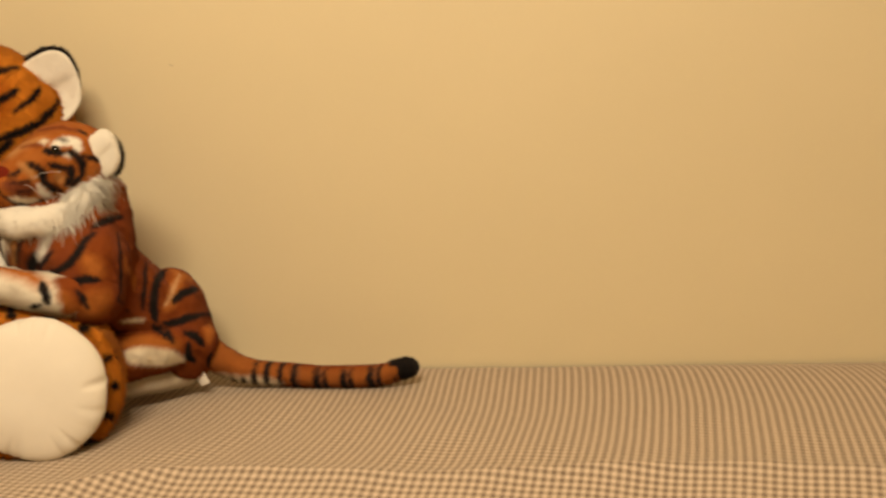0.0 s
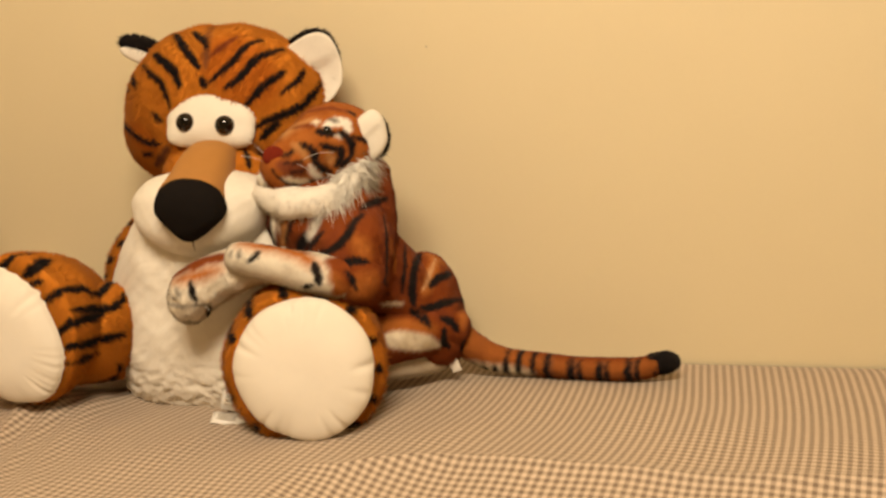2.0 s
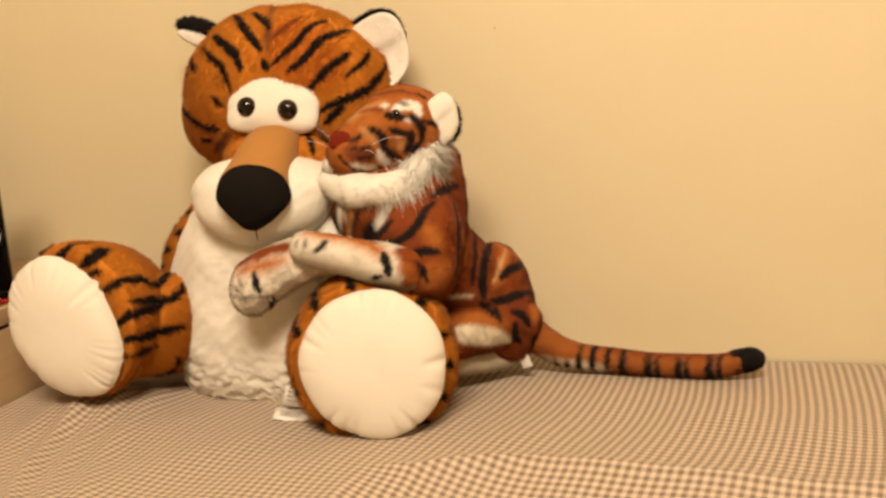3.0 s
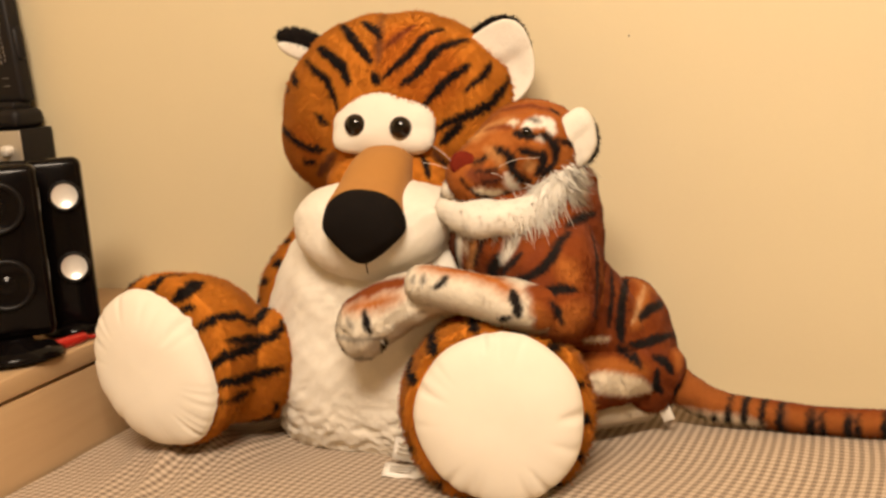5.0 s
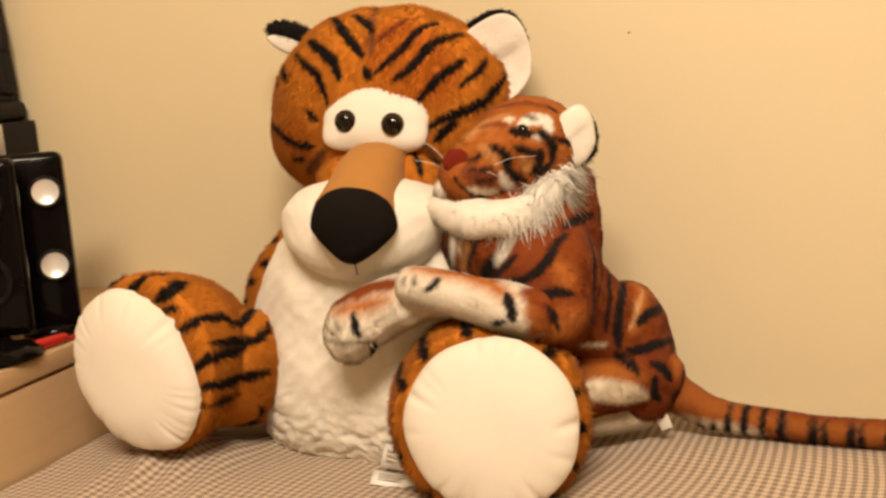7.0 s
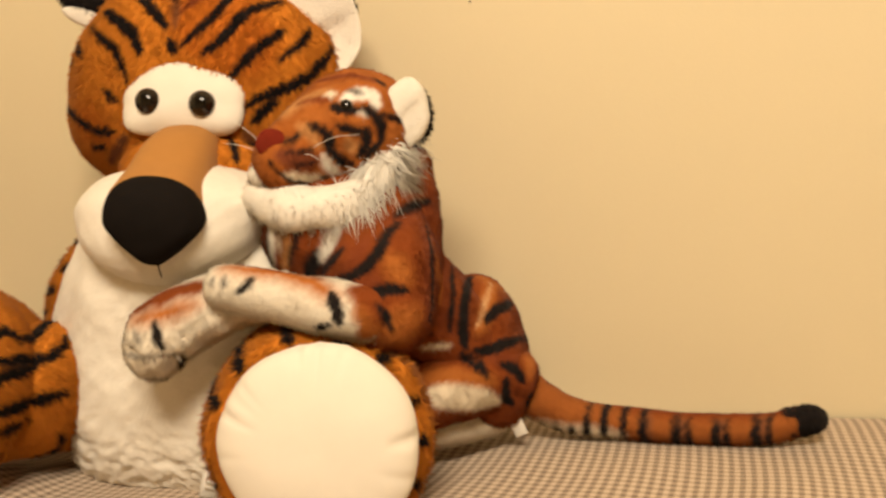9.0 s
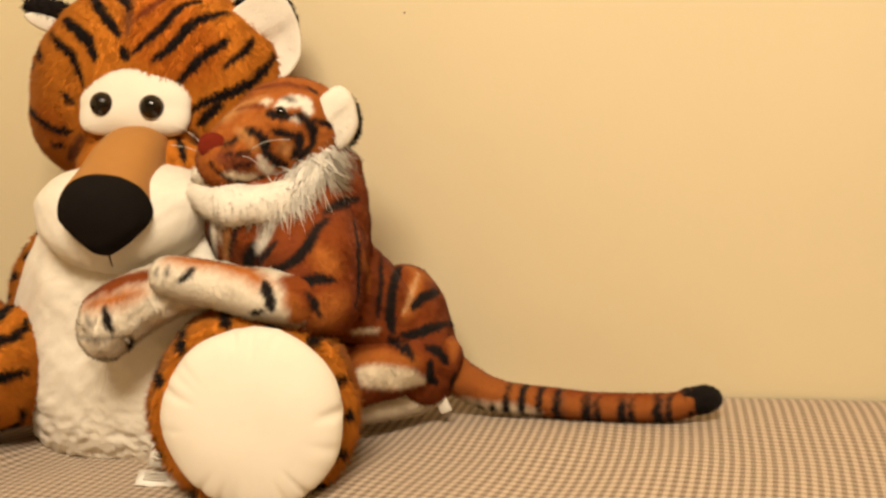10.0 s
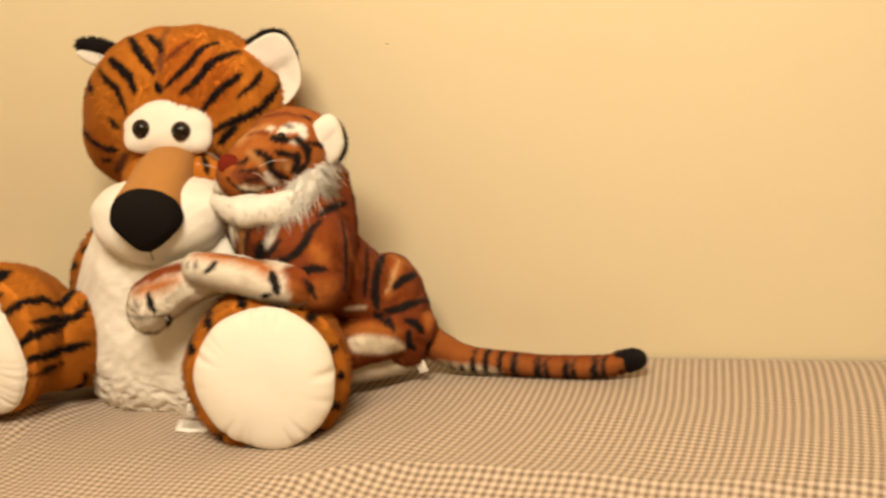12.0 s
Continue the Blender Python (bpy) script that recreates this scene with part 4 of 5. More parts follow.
cub_coat.stroke(BLACK, 0.0084, (-0.612, 1.170, 0.266), (-0.626, 1.174, 0.254), (-0.638, 1.185, 0.242), soft=0.0018)
cub_coat.stroke(BLACK, 0.0121, (-0.555, 1.168, 0.228), (-0.568, 1.160, 0.232), (-0.582, 1.157, 0.228), (-0.593, 1.155, 0.222), soft=0.0015)
cub_coat.stroke(BLACK, 0.0083, (-0.578, 1.154, 0.219), (-0.570, 1.152, 0.210), (-0.567, 1.154, 0.196), soft=0.0018)
cub_coat.stroke(BLACK, 0.0061, (-0.547, 1.225, 0.278), (-0.543, 1.215, 0.269), (-0.540, 1.208, 0.260), (-0.538, 1.200, 0.247), (-0.537, 1.199, 0.232), (-0.538, 1.197, 0.220), (-0.538, 1.192, 0.209), (-0.540, 1.186, 0.198), (-0.556, 1.246, 0.167), soft=0.0015)
cub_coat.stroke(SAND, 0.0151, (-0.602, 1.156, 0.214), (-0.592, 1.152, 0.211), (-0.583, 1.151, 0.207), soft=0.0041)
cub_torso = lumpy(join(limb([(-0.634, 1.266, 0.322, 0.052), (-0.642, 1.254, 0.280, 0.077), (-0.616, 1.270, 0.225, 0.067), (-0.575, 1.305, 0.165, 0.058), (-0.540, 1.335, 0.120, 0.055)], 0.0025, (0, 1, 0)),
                       limb([(-0.575, 1.262, 0.325, 0.026), (-0.574, 1.258, 0.295, 0.032), (-0.577, 1.258, 0.262, 0.036), (-0.585, 1.265, 0.225, 0.040)], 0.0025, (0, 1, 0))), 0.002, 60.0, 8)
furry("torso", cub_torso, cub_coat, SHORT_PLUSH, cub, "rust-brown torso with thin black stripes", seed=21, **SHORT)

haunch = lumpy(ball((-0.520, 1.338, 0.120), (0.042, 0.050, 0.082), (-6, -14, 0), 0.0025, 2.4), 0.002, 60.0, 9)
furry("haunch", haunch, cub_coat, SHORT_PLUSH, cub, "rust-brown haunch with black stripes", seed=22, **SHORT)

thigh = lumpy(limb([(-0.615, 1.235, 0.092, 0.030), (-0.565, 1.262, 0.098, 0.035), (-0.520, 1.300, 0.100, 0.036), (-0.498, 1.325, 0.095, 0.036)], 0.0025, (0, 0, 1), 0.8), 0.0015, 60.0, 10)
furry("hind_leg", thigh, cub_coat, SHORT_PLUSH, cub, "rust hind leg with a cream underside", seed=23, **SHORT)
foot = limb([(-0.60, 1.265, 0.052, 0.018), (-0.555, 1.29, 0.050, 0.018), (-0.515, 1.325, 0.048, 0.018)], 0.003, (0, 0, 1), 0.9)
furry("hind_leg", foot, Coat(DULL), SHORT_PLUSH, cub, "dull cream underside of the hind leg", seed=24, **SHORT)

# upper arm, then the two forelegs that lie across the large toy's belly
shoulder = lumpy(limb([(-0.598, 1.232, 0.282, 0.046), (-0.590, 1.215, 0.240, 0.056), (-0.582, 1.195, 0.205, 0.044)], 0.0025, (0, 1, 0)), 0.002, 60.0, 11)
furry("shoulder", shoulder, cub_coat, SHORT_PLUSH, cub, "rust-brown shoulder with black stripes", seed=25, **SHORT)

fore_coat = Coat(PALE)
fore_coat.stroke(AMBER, 0.0231, (-0.706, 1.129, 0.260), (-0.689, 1.131, 0.258), (-0.676, 1.136, 0.255), (-0.662, 1.141, 0.253), (-0.646, 1.139, 0.248), (-0.631, 1.140, 0.244), (-0.621, 1.137, 0.238), (-0.612, 1.137, 0.232), soft=0.0091)
fore_coat.stroke(RUST, 0.0081, (-0.698, 1.140, 0.259), (-0.687, 1.143, 0.257), (-0.675, 1.143, 0.255), (-0.664, 1.146, 0.252), (-0.653, 1.148, 0.249), (-0.641, 1.152, 0.246), (-0.628, 1.148, 0.244), soft=0.0042)
fore_coat.stroke(AMBER, 0.0254, (-0.589, 1.144, 0.226), (-0.582, 1.145, 0.217), (-0.576, 1.149, 0.208), soft=0.0061)
fore_coat.stroke(RUST, 0.0103, (-0.597, 1.144, 0.232), (-0.587, 1.148, 0.228), (-0.577, 1.153, 0.224), soft=0.0051)
fore_coat.stroke(GREY, 0.0057, (-0.703, 1.118, 0.253), (-0.704, 1.115, 0.246), soft=0.0032)
fore_coat.stroke(BLACK, 0.0075, (-0.680, 1.125, 0.252), (-0.683, 1.118, 0.246), (-0.691, 1.115, 0.241), soft=0.0021)
fore_coat.stroke(GREY, 0.0051, (-0.715, 1.119, 0.253), (-0.716, 1.117, 0.247), soft=0.0032)
# Soft shadow on the foreleg, painted as a dull cream stroke.
fore_coat.stroke(DULL, 0.0091, (-0.647, 1.122, 0.233), (-0.632, 1.124, 0.224), soft=0.0051)
fore_coat.stroke(DULL, 0.0103, (-0.708, 1.119, 0.229), (-0.695, 1.119, 0.226), (-0.682, 1.121, 0.222), (-0.670, 1.124, 0.218), (-0.657, 1.125, 0.216), (-0.642, 1.124, 0.213), (-0.629, 1.126, 0.211), soft=0.0052)
fore_coat.stroke(BLACK, 0.0112, (-0.614, 1.137, 0.234), (-0.609, 1.133, 0.222), (-0.607, 1.133, 0.209), soft=0.0015)
fore_coat.stroke(BLACK, 0.0090, (-0.626, 1.129, 0.205), (-0.615, 1.131, 0.207), soft=0.0015)
fore_coat.stroke(BLACK, 0.0083, (-0.577, 1.150, 0.220), (-0.571, 1.153, 0.210), (-0.569, 1.159, 0.194), soft=0.0018)
fore_coat.stroke(AMBER, 0.0487, (-0.583, 1.143, 0.213), (-0.572, 1.153, 0.200), soft=0.0052)
fore_coat.stroke(RUST, 0.0313, (-0.594, 1.149, 0.234), (-0.585, 1.152, 0.230), (-0.577, 1.155, 0.227), (-0.572, 1.153, 0.217), (-0.569, 1.154, 0.206), soft=0.0052)
fore_coat.stroke(BLACK, 0.0112, (-0.614, 1.137, 0.234), (-0.609, 1.133, 0.222), (-0.607, 1.133, 0.209), soft=0.0015)
fore_coat.stroke(BLACK, 0.0083, (-0.577, 1.150, 0.220), (-0.571, 1.153, 0.210), (-0.569, 1.159, 0.194), soft=0.0018)
fore = lumpy(join(limb([(-0.576, 1.222, 0.198, 0.020), (-0.588, 1.178, 0.207, 0.029), (-0.620, 1.155, 0.216, 0.0265), (-0.660, 1.142, 0.229, 0.0225), (-0.700, 1.135, 0.239, 0.0205), (-0.712, 1.133, 0.241, 0.019)], 0.0022)), 0.0015, 70.0, 12)
furry("foreleg", fore, fore_coat, SHORT_PLUSH, cub, "cream foreleg, rust on top, with black marks", seed=26, **SHORT)
fore2_coat = Coat(PALE)
fore2_coat.stroke(AMBER, 0.0178, (-0.799, 1.119, 0.215), (-0.783, 1.114, 0.219), (-0.771, 1.117, 0.221), (-0.759, 1.118, 0.223), (-0.749, 1.121, 0.226), (-0.739, 1.126, 0.228), soft=0.0083)
fore2_coat.stroke(RUST, 0.0228, (-0.807, 1.130, 0.216), (-0.788, 1.130, 0.228), (-0.774, 1.129, 0.233), (-0.762, 1.134, 0.238), (-0.746, 1.137, 0.240), (-0.730, 1.139, 0.243), soft=0.0053)
fore2_coat.stroke(GREY, 0.0072, (-0.815, 1.134, 0.204), (-0.815, 1.125, 0.195), soft=0.0038)
fore2_coat.stroke(GREY, 0.0052, (-0.794, 1.111, 0.207), (-0.786, 1.106, 0.198), soft=0.0033)
fore2_coat.stroke(BLACK, 0.0092, (-0.772, 1.112, 0.214), (-0.771, 1.110, 0.202), (-0.768, 1.111, 0.192), soft=0.0015)
fore2_coat.stroke(GREY, 0.0046, (-0.814, 1.121, 0.184), (-0.795, 1.109, 0.185), (-0.782, 1.108, 0.183), (-0.767, 1.115, 0.184), (-0.755, 1.124, 0.183), soft=0.0027)
fore2_coat.stroke(DULL, 0.0205, (-0.791, 1.112, 0.171), (-0.778, 1.112, 0.173), (-0.769, 1.122, 0.172), soft=0.0053)
fore2_coat.stroke(BLACK, 0.0070, (-0.808, 1.122, 0.170), (-0.805, 1.118, 0.169), soft=0.0015)
fore2_coat.stroke(BLACK, 0.0086, (-0.757, 1.126, 0.180), (-0.769, 1.139, 0.164), soft=0.0018)
fore2_coat.stroke(GREY, 0.0059, (-0.807, 1.121, 0.168), (-0.797, 1.124, 0.159), (-0.785, 1.122, 0.159), (-0.779, 1.132, 0.157), soft=0.0033)
fore2 = lumpy(limb([(-0.668, 1.185, 0.218, 0.022), (-0.705, 1.168, 0.224, 0.026), (-0.745, 1.152, 0.216, 0.030), (-0.780, 1.140, 0.198, 0.033), (-0.790, 1.138, 0.184, 0.030)], 0.0022), 0.0015, 70.0, 13)
furry("foreleg", fore2, fore2_coat, SHORT_PLUSH, cub, "cream foreleg, rust on top, with a curled paw", seed=27, **SHORT)

# tail
tail_coat = Coat((0.30, 0.092, 0.019))
tail_coat.stroke(CREAM, 0.030, (-0.480, 1.338, 0.035), (-0.440, 1.343, 0.022), (-0.385, 1.347, 0.020), soft=0.006)
tail_coat.stroke(RUST, 0.022, (-0.38, 1.36, 0.052), (-0.30, 1.36, 0.046), (-0.21, 1.36, 0.050), soft=0.006)
for x in (-0.352, -0.3155, -0.2765, -0.2355):
    tail_coat.stroke(BROWN, 0.013, *[(x + 0.004 * math.cos(a), 1.36 + 0.017 * math.cos(a), 0.034 + 0.02 * math.sin(a)) for a in (1.8, 2.5, 3.4, 4.0, 4.6)], soft=0.003, taper=0.0)
for x, w in ((-0.488, 0.005), (-0.475, 0.006), (-0.461, 0.006), (-0.446, 0.005), (-0.430, 0.004), (-0.414, 0.005), (-0.396, 0.005), (-0.376, 0.004), (-0.356, 0.006), (-0.322, 0.007), (-0.309, 0.004), (-0.282, 0.006), (-0.271, 0.003), (-0.242, 0.007), (-0.229, 0.004)):
    rise = 0.75 * max(0.0, -0.43 - x)
    tail_coat.stroke(BLACK, w + 0.0045, *[(x + 0.004 * math.cos(a), 1.36 + 0.018 * math.cos(a), 0.032 + rise + (0.019 + 0.1 * rise) * math.sin(a)) for a in (1.4, 2.0, 2.6, 3.2, 3.8, 4.4, 4.8)], soft=0.002, taper=0.1)
tail_coat.stroke(BLACK, 0.050, (-0.184, 1.36, 0.042), (-0.175, 1.36, 0.045), soft=0.001, taper=0.0)
tail = lumpy(limb([(-0.500, 1.345, 0.085, 0.026), (-0.468, 1.352, 0.060, 0.021), (-0.430, 1.358, 0.040, 0.018), (-0.37, 1.362, 0.032, 0.0165), (-0.30, 1.360, 0.028, 0.0158), (-0.235, 1.360, 0.030, 0.0155), (-0.200, 1.360, 0.039, 0.0145), (-0.188, 1.360, 0.042, 0.0135)], 0.002), 0.0008, 90.0, 14)
furry("tail", tail, tail_coat, SHORT_PLUSH, cub, "amber tail with dark rings and a black tip", seed=28, **SHORT)

tip = lumpy(limb([(-0.210, 1.360, 0.0365, 0.0140), (-0.200, 1.360, 0.040, 0.0140), (-0.192, 1.360, 0.0435, 0.0125)], 0.002), 0.0012, 160.0, 24)
furry("tail_tip", tip, Coat(BLACK), PLUSH, cub, "fluffy black tail tip", 0.5, 0.004, 0.0012, (0.3, 0, 0), 0.6, 0.6, 38)

# head in profile


def cub_head_shape(P):
    f = np.clip(-P[:, 0], 0, 1)
    return np.stack([P[:, 0], P[:, 1] * (1 - 0.15 * f), P[:, 2] * (1 - 0.18 * f ** 1.5) - 0.10 * f ** 2], -1)


cub_head_coat = Coat((0.37, 0.108, 0.018))
cub_head_coat.stroke(SAND, 0.0156, (-0.677, 1.209, 0.383), (-0.664, 1.202, 0.390), (-0.655, 1.204, 0.396), (-0.641, 1.205, 0.401), (-0.629, 1.211, 0.406), soft=0.0054)
cub_head_coat.stroke(AMBER, 0.0165, (-0.646, 1.190, 0.384), (-0.634, 1.191, 0.385), (-0.623, 1.195, 0.386), soft=0.0054)
cub_head_coat.stroke(AMBER, 0.0289, (-0.572, 1.223, 0.368), (-0.571, 1.226, 0.350), (-0.582, 1.222, 0.338), (-0.596, 1.218, 0.329), soft=0.0048)
cub_head_coat.stroke(DARKRUST, 0.0096, (-0.642, 1.234, 0.415), (-0.627, 1.231, 0.417), (-0.613, 1.233, 0.419), (-0.599, 1.228, 0.415), (-0.588, 1.234, 0.411), soft=0.0030)
cub_head_coat.stroke(DARKRUST, 0.0076, (-0.653, 1.203, 0.396), (-0.636, 1.201, 0.399), (-0.621, 1.203, 0.398), soft=0.0027)
cub_head_coat.stroke(MAROON, 0.0224, (-0.664, 1.176, 0.353), (-0.649, 1.179, 0.346), (-0.635, 1.186, 0.347), soft=0.0042)
cub_head_coat.stroke(BLACK, 0.0040, (-0.659, 1.178, 0.354), (-0.647, 1.179, 0.355), (-0.637, 1.185, 0.356), soft=0.0018)
cub_head_coat.stroke(BLACK, 0.0040, (-0.652, 1.179, 0.343), (-0.636, 1.186, 0.344), soft=0.0018)
cub_head_coat.stroke(CREAM, 0.0100, (-0.662, 1.178, 0.334), (-0.648, 1.187, 0.330), (-0.634, 1.197, 0.329), soft=0.0027)
cub_head_coat.stroke(BLACK, 0.0040, (-0.675, 1.173, 0.348), (-0.669, 1.175, 0.338), (-0.659, 1.182, 0.328), (-0.651, 1.190, 0.325), (-0.643, 1.199, 0.322), soft=0.0015)
cub_head_coat.stroke(BLACK, 0.0070, (-0.665, 1.181, 0.364), (-0.655, 1.182, 0.365), (-0.647, 1.185, 0.371), soft=0.0027)
cub_head_coat.stroke(SAND, 0.0111, (-0.648, 1.187, 0.377), (-0.639, 1.187, 0.372), (-0.632, 1.189, 0.359), soft=0.0030)
cub_head_coat.stroke(SAND, 0.0142, (-0.607, 1.202, 0.361), (-0.606, 1.204, 0.352), soft=0.0036)
cub_head_coat.stroke(BLACK, 0.0093, (-0.638, 1.188, 0.378), (-0.626, 1.191, 0.370), (-0.621, 1.194, 0.361), soft=0.0018)
cub_head_coat.stroke(BLACK, 0.0112, (-0.625, 1.192, 0.367), (-0.623, 1.194, 0.353), (-0.617, 1.202, 0.342), (-0.609, 1.208, 0.339), soft=0.0018)
cub_head_coat.stroke(BLACK, 0.0094, (-0.615, 1.196, 0.375), (-0.604, 1.202, 0.370), (-0.592, 1.208, 0.368), soft=0.0018)
cub_head_coat.stroke(BLACK, 0.0106, (-0.592, 1.208, 0.370), (-0.593, 1.208, 0.357), (-0.600, 1.207, 0.345), soft=0.0018)
cub_head_coat.stroke(BLACK, 0.0088, (-0.582, 1.215, 0.358), (-0.588, 1.211, 0.350), (-0.595, 1.211, 0.343), soft=0.0018)
cub_head_coat.stroke(WHITE, 0.0094, (-0.629, 1.190, 0.348), (-0.627, 1.195, 0.338), (-0.622, 1.208, 0.330), soft=0.0024)
cub_head_coat.stroke(BLACK, 0.0083, (-0.634, 1.196, 0.330), (-0.628, 1.211, 0.323), (-0.624, 1.224, 0.318), soft=0.0018)
cub_head_coat.stroke(DULL, 0.0132, (-0.616, 1.215, 0.327), (-0.611, 1.221, 0.322), soft=0.0027)
cub_head_coat.stroke(BLACK, 0.0071, (-0.602, 1.214, 0.330), (-0.607, 1.225, 0.318), (-0.617, 1.235, 0.313), soft=0.0018)
cub_head_coat.stroke(CREAM, 0.0100, (-0.625, 1.206, 0.403), (-0.620, 1.207, 0.403), soft=0.0027)
cub_head_coat.stroke(WHITE, 0.0142, (-0.610, 1.207, 0.399), (-0.599, 1.213, 0.402), (-0.587, 1.219, 0.399), (-0.583, 1.216, 0.390), soft=0.0024)
cub_head_coat.stroke(GREY, 0.0064, (-0.607, 1.213, 0.405), (-0.595, 1.214, 0.402), soft=0.0024)
cub_head_coat.stroke(BLACK, 0.0118, (-0.620, 1.199, 0.392), (-0.609, 1.202, 0.389), (-0.598, 1.206, 0.387), soft=0.0018)
cub_head_coat.stroke(WHITE, 0.0094, (-0.596, 1.206, 0.383), (-0.592, 1.208, 0.383), soft=0.0024)
cub_head_coat.stroke(AMBER, 0.0100, (-0.602, 1.203, 0.379), (-0.592, 1.207, 0.376), soft=0.0027)
cub_head_coat.stroke(BLACK, 0.0112, (-0.592, 1.209, 0.389), (-0.585, 1.212, 0.382), (-0.580, 1.216, 0.372), (-0.582, 1.215, 0.358), soft=0.0021)
cub_head_coat.stroke(BLACK, 0.0077, (-0.579, 1.217, 0.382), (-0.570, 1.227, 0.378), (-0.565, 1.233, 0.372), soft=0.0018)
cub_head_coat.stroke(BLACK, 0.0077, (-0.591, 1.238, 0.414), (-0.580, 1.238, 0.407), soft=0.0021)
cub_head = lumpy(join(ball((-0.622, 1.258, 0.366), (0.064, 0.058, 0.058), (0, 8, 24), 0.0022, 2.2, cub_head_shape),
                      limb([(-0.635, 1.235, 0.357, 0.040), (-0.658, 1.213, 0.350, 0.036), (-0.672, 1.203, 0.345, 0.030)], 0.0022),
                      limb([(-0.612, 1.245, 0.376, 0.044), (-0.640, 1.224, 0.370, 0.037), (-0.664, 1.210, 0.355, 0.030)], 0.0022)), 0.001, 80.0, 15)
cub_head_part = furry("head", cub_head, cub_head_coat, SHORT_PLUSH, cub, "rust-brown printed tiger face with dark stripes", seed=29, **SHORT)
sewn("nose", ball((-0.673, 1.185, 0.361), (0.017, 0.008, 0.014), (0, 25, 24), 0.0015, 2.4), PINK_NOSE, cub_head_part, "dull red felt nose")
m = facing((-0.610, 1.2055, 0.3905), (-0.1, -1, 0.12))
part("eye", lathe(bmesh.new(), [(0.0075, -0.004), (0.0072, 0.0), (0.006, 0.0025), (0.003, 0.004), (0, 0.0045)], m, 24), EYE_BLACK, cub_head_part, "small glossy black eye")

# chin and ruff of long white hair
chin = lumpy(join(limb([(-0.700, 1.205, 0.309, 0.017), (-0.677, 1.194, 0.304, 0.0205), (-0.645, 1.189, 0.300, 0.022), (-0.618, 1.195, 0.299, 0.021), (-0.600, 1.208, 0.306, 0.020), (-0.585, 1.230, 0.334, 0.017), (-0.578, 1.254, 0.362, 0.013)], 0.0025),
                  limb([(-0.700, 1.203, 0.330, 0.006), (-0.692, 1.193, 0.334, 0.009), (-0.684, 1.190, 0.338, 0.007)], 0.002)), 0.0032, 60.0, 16)
furry("chin", chin, Coat(WHITE), PLUSH, cub_head_part, "white plush chin", 0.035, 0.0065, 0.0018, (0.35, 0, -0.6), 0.35, 0.40, 30)
ruff = limb([(-0.640, 1.203, 0.309, 0.010), (-0.616, 1.204, 0.303, 0.015), (-0.598, 1.214, 0.312, 0.018), (-0.586, 1.232, 0.336, 0.016), (-0.580, 1.256, 0.362, 0.012)], 0.0025)
furry("ruff", ruff, Coat(WHITE), PLUSH, cub_head_part, "long white neck ruff", 0.22, 0.028, 0.0022, (0.12, -0.15, -0.8), 0.5, 0.5, 31)
ear(cub_head_part.parent, (-0.562, 1.254, 0.376), (0.021, 0.009, 0.029), (0, 16, 12), 0.3, "white ear with a black back", 33, (-0.0065, -0.010, 0.003), 1.16, 0.3, 0.004, 1.4)

# whiskers
for a, b in (((-0.640, 1.188, 0.356), (-0.585, 1.165, 0.368)), ((-0.652, 1.187, 0.350), (-0.620, 1.165, 0.345)), ((-0.682, 1.196, 0.350), (-0.715, 1.19, 0.385)), ((-0.682, 1.196, 0.346), (-0.722, 1.185, 0.365))):
    mid = [(p + q) / 2 for p, q in zip(a, b)]
    rows = [(*a, 0.0003), (mid[0], mid[1], mid[2] + 0.004, 0.00025), (*b, 0.0002)]
    part("whisker", mesh_arrays("whisker", *limb(rows, 0.004)), NYLON, cub_head_part, "white nylon whisker")

# sewn-in label under the hip
bm = box(bmesh.new(), (-0.502, 1.318, 0.030), (-0.488, 1.3195, 0.062), 0.0004, 1)
bmesh.ops.rotate(bm, verts=bm.verts, cent=(-0.495, 1.319, 0.062), matrix=Matrix.Rotation(radians(-22), 3, "Y"))
part("care_label", bm, SATIN, cub, "small white satin label")


# ---- low cabinet beside the bed and the equipment on it ----
CAB_X, CAB_TOP = -1.202, 0.146
cabinet = thing("cabinet", (-1.7, 1.0, FLOOR_Z), "low pale maple cabinet beside the bed", "cabinet")
part("body", box(bmesh.new(), (WEST + 0.004, 0.52, FLOOR_Z), (CAB_X - 0.001, WALL_Y - 0.004, CAB_TOP - 0.031), 0.003), WOOD, cabinet)
part("worktop", box(bmesh.new(), (WEST + 0.004, 0.50, CAB_TOP - 0.027), (CAB_X + 0.002, WALL_Y - 0.004, CAB_TOP), 0.003), WOOD, cabinet)


def driver(parent, centre, normal, r, cone, label):
    """A loudspeaker driver: rubber surround, dished cone and dust cap."""
    m = facing(centre, normal)
    d = part("driver", lathe(bmesh.new(), [(r * 1.22, -0.006), (r * 1.22, 0.002), (r * 1.14, 0.0038), (r * 1.0, 0.0022), (r * 0.96, 0.0)], m), RUBBER, parent, label)
    dish = [(1.0, 0.0012), (0.85, -0.0002), (0.55, -0.0020), (0.25, -0.0029), (0, -0.0031)] if cone == SILVER else [(1.0, 0.0012), (0.9, 0.0004), (0.45, -0.0022), (0.38, -0.002), (0.28, 0.0002), (0, 0.0012)]
    part("cone", lathe(bmesh.new(), [(r * a, h) for a, h in dish], m), cone, d)


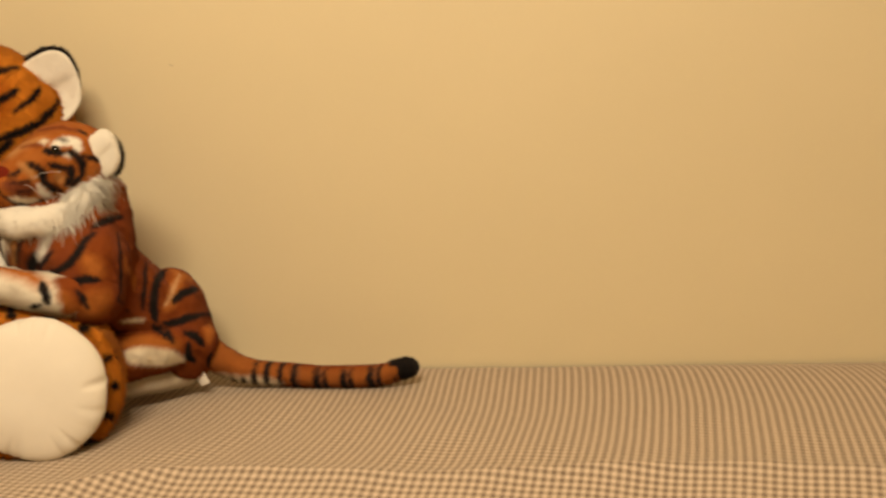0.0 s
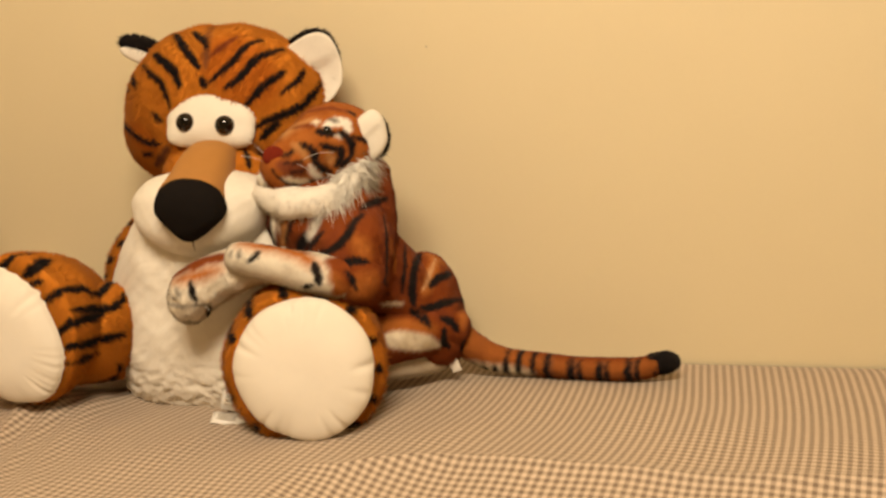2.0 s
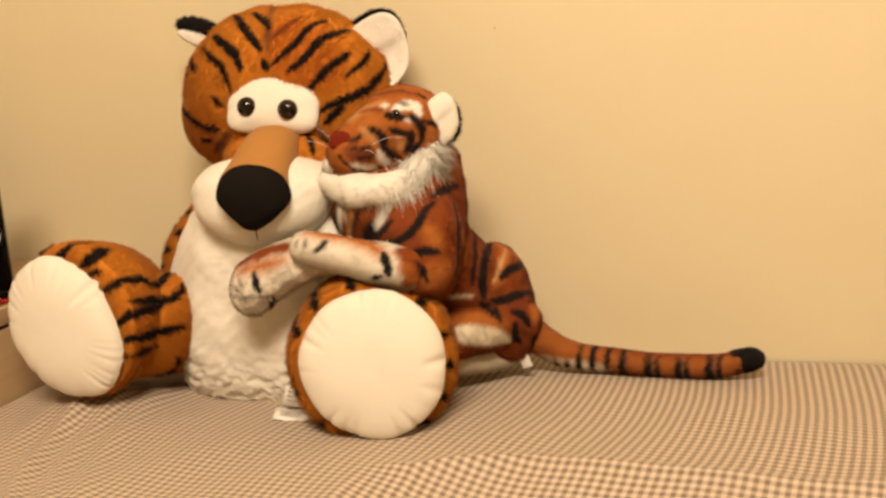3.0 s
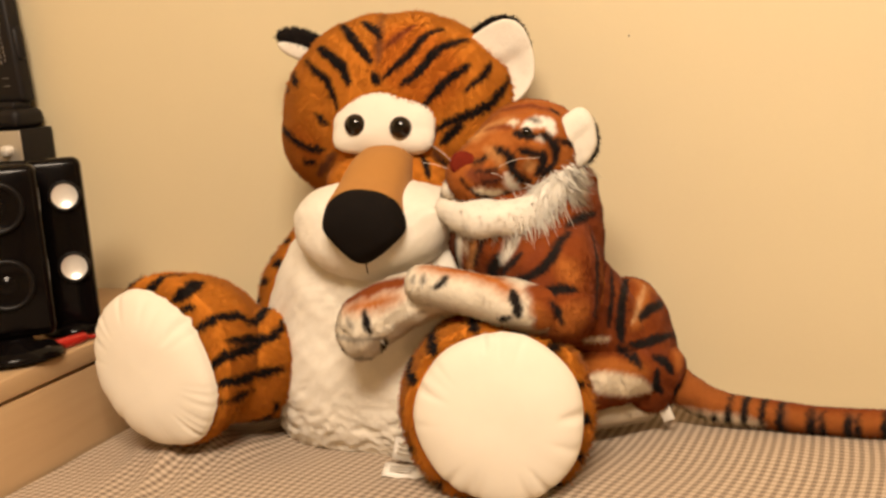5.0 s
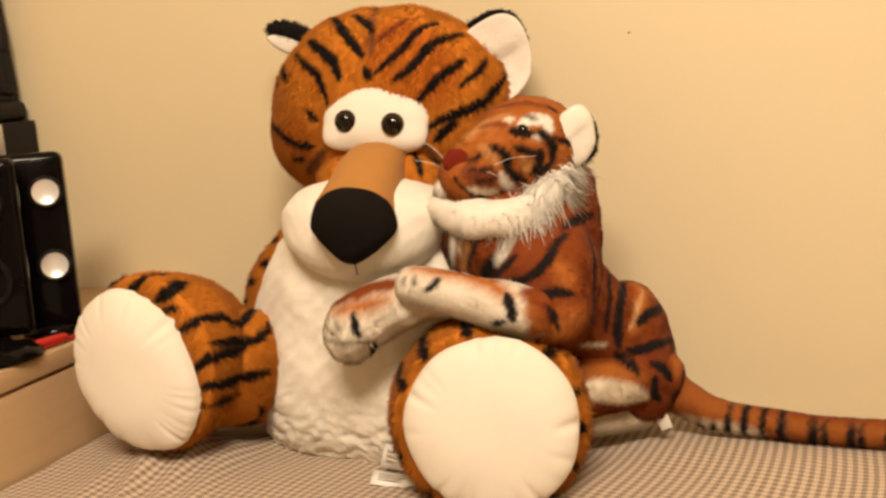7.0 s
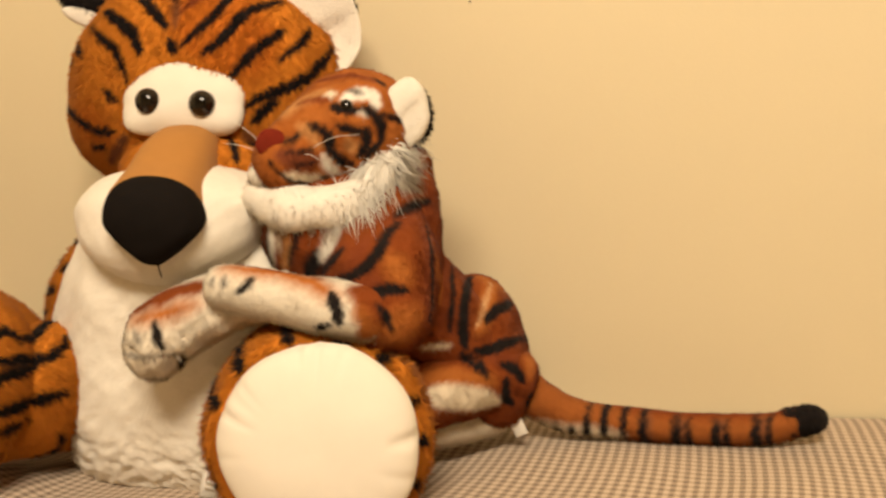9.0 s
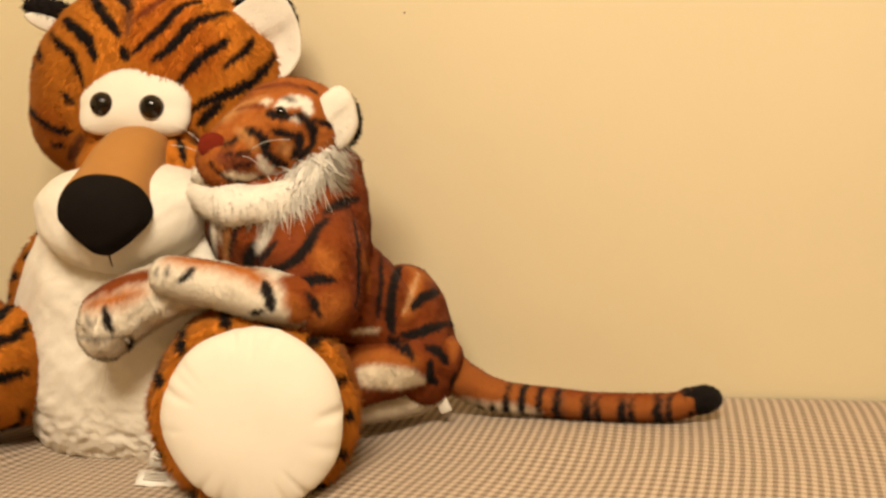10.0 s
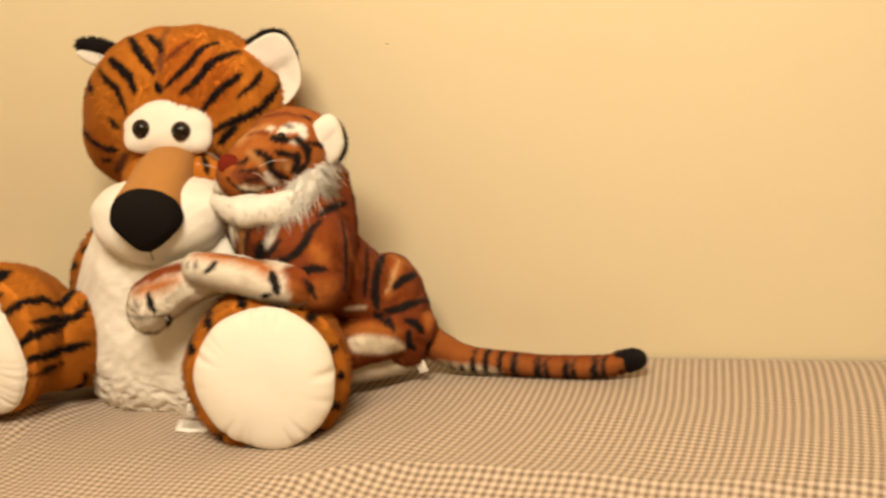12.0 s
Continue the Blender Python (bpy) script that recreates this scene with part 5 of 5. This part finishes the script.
def loudspeaker(place, turn, cone, label, wide, deep, high, reach, foot, shift=0.0, low=0.022):
    """A slim satellite loudspeaker with two drivers on a round foot, leaning slightly back."""
    s = thing("loudspeaker", place, label, "loudspeaker", "loudspeakers on the cabinet")
    x, y, z = place
    part("housing", box(bmesh.new(), (x - wide / 2, y - deep / 2, z + low), (x + wide / 2, y + deep / 2, z + high), 0.011, 4), GLOSS_BLACK, s, "glossy black housing")
    part("front_panel", box(bmesh.new(), (x - wide / 2 + 0.006, y - deep / 2 - 0.003, z + low + 0.010), (x + wide / 2 - 0.006, y - deep / 2 + 0.001, z + high - 0.010), 0.0014, 2), GLOSS_BLACK, s)
    for h in (0.785, 0.385):
        driver(s, (x + shift, y - deep / 2 - 0.0066, z + high * h), (0, -1, 0), wide * (0.24 if cone == SILVER else 0.27), cone, "black rubber driver surround")
    part("foot", lathe(bmesh.new(), [(0, 0), (foot, 0), (foot, 0.006), (foot * 0.8, 0.014), (wide * 0.24, 0.019), (wide * 0.2, 0.024), (0, 0.024)], Matrix.Translation((x, y - reach, z)), 40), GLOSS_BLACK, s, "round glossy black foot")
    s.rotation_euler = (radians(-4), 0, radians(turn))
    return s


loudspeaker((-1.270, 1.225, CAB_TOP), 40, SILVER, "slim glossy black loudspeaker with two silver cones", 0.070, 0.075, 0.236, 0.010, 0.040, 0.011, 0.008)
loudspeaker((-1.2625, 1.114, CAB_TOP), 40, GLOSS_BLACK, "glossy black loudspeaker with two dark cones", 0.098, 0.045, 0.238, 0.025, 0.056)

sub = thing("subwoofer", (-1.56, 1.37, CAB_TOP), "matt black box subwoofer against the wall", "subwoofer")
part("housing", box(bmesh.new(), (-1.66, 1.29, CAB_TOP), (-1.475, 1.45, 0.3642), 0.006), MATT_BLACK, sub)

amp = thing("amplifier", (-1.54, 1.42, 0.364), "small box amplifier with an aluminium front and a knob", "amplifier")
part("case", box(bmesh.new(), (-1.60, 1.395, 0.3645), (-1.478, 1.462, 0.415), 0.0015), MATT_BLACK, amp, "matt black case")
part("front_plate", box(bmesh.new(), (-1.537, 1.391, 0.366), (-1.479, 1.3945, 0.4135), 0.001), ALU, amp, "pale aluminium front plate")
part("knob", lathe(bmesh.new(), [(0.0085, 0), (0.0085, 0.010), (0.0075, 0.012), (0, 0.012)], facing((-1.503, 1.391, 0.383), (0, -1, 0))), SILVER, amp, "silver volume knob")

dock = thing("clock_radio", (-1.53, 1.43, 0.415), "black clock radio with a tall printed front on a rounded base", "clock radio")
part("base", box(bmesh.new(), (-1.62, 1.395, 0.4155), (-1.484, 1.460, 0.447), 0.012, 4), MATT_BLACK, dock)
part("stem", box(bmesh.new(), (-1.60, 1.41, 0.445), (-1.50, 1.45, 0.458), 0.004), MATT_BLACK, dock)
panel = box(bmesh.new(), (-1.62, 1.425, 0.456), (-1.492, 1.455, 0.66), 0.008, 3)
box(panel, (-1.60, 1.430, 0.52), (-1.487, 1.450, 0.575), 0.008, 3)
for v in panel.verts:
    v.co.x -= (v.co.z - 0.456) * 0.07
front = part("front", panel, MATT_BLACK, dock)
part("screen", box(bmesh.new(), (-1.61, 1.422, 0.502), (-1.542, 1.4262, 0.60), 0.001), SCREEN, dock, "pale screen")
for u, h, w, t in ((-1.527, 0.482, 0.012, 0.0016), (-1.528, 0.494, 0.012, 0.0016)):
    part("print_mark", box(bmesh.new(), (u, 1.4235, h), (u + w, 1.4252, h + t), 0.0003, 1), GREY_PRINT, front, "pale printed mark")
rng = random.Random(4)
for col in range(3):
    z = 0.512 + 0.004 * col
    while z < 0.60 + 0.012 * col:
        h = rng.uniform(0.003, 0.010)
        u = -1.531 + 0.0085 * col - (z - 0.456) * 0.07 + rng.uniform(-0.0006, 0.0006)
        part("print_mark", box(bmesh.new(), (u, 1.4238, z), (u + rng.uniform(0.0018, 0.004), 1.4252, z + h)), GREY_PRINT, front, "pale printed mark")
        z += h + rng.uniform(0.0015, 0.004)

# red plug lying on the cabinet
plug = thing("cable_plug", (-1.215, 1.15, CAB_TOP), "red phono plug lying on the cabinet", "plug")
part("sleeve", mesh_arrays("sleeve", *limb([(-1.222, 1.118, CAB_TOP + 0.006, 0.004), (-1.219, 1.130, CAB_TOP + 0.0072, 0.0072), (-1.213, 1.158, CAB_TOP + 0.0072, 0.0072), (-1.211, 1.172, CAB_TOP + 0.0072, 0.0065)], 0.002)), RED, plug)
part("cable", mesh_arrays("cable", *limb([(-1.211, 1.172, CAB_TOP + 0.006, 0.003), (-1.208, 1.20, CAB_TOP + 0.003, 0.003), (-1.210, 1.28, CAB_TOP + 0.003, 0.003), (-1.225, 1.36, CAB_TOP + 0.003, 0.003), (-1.30, 1.41, CAB_TOP + 0.003, 0.003)], 0.004)), RED, plug)

# a small nail left in the wall
nail = part("nail", lathe(bmesh.new(), [(0.0011, 0), (0.0011, 0.001), (0.0007, 0.0015), (0, 0.0015)], facing((-0.542, WALL_Y - 0.0005, 0.488), (0, -1, 0)), 12), THREAD)
tagged(nail, "tiny dark nail in the cream wall", "nail")
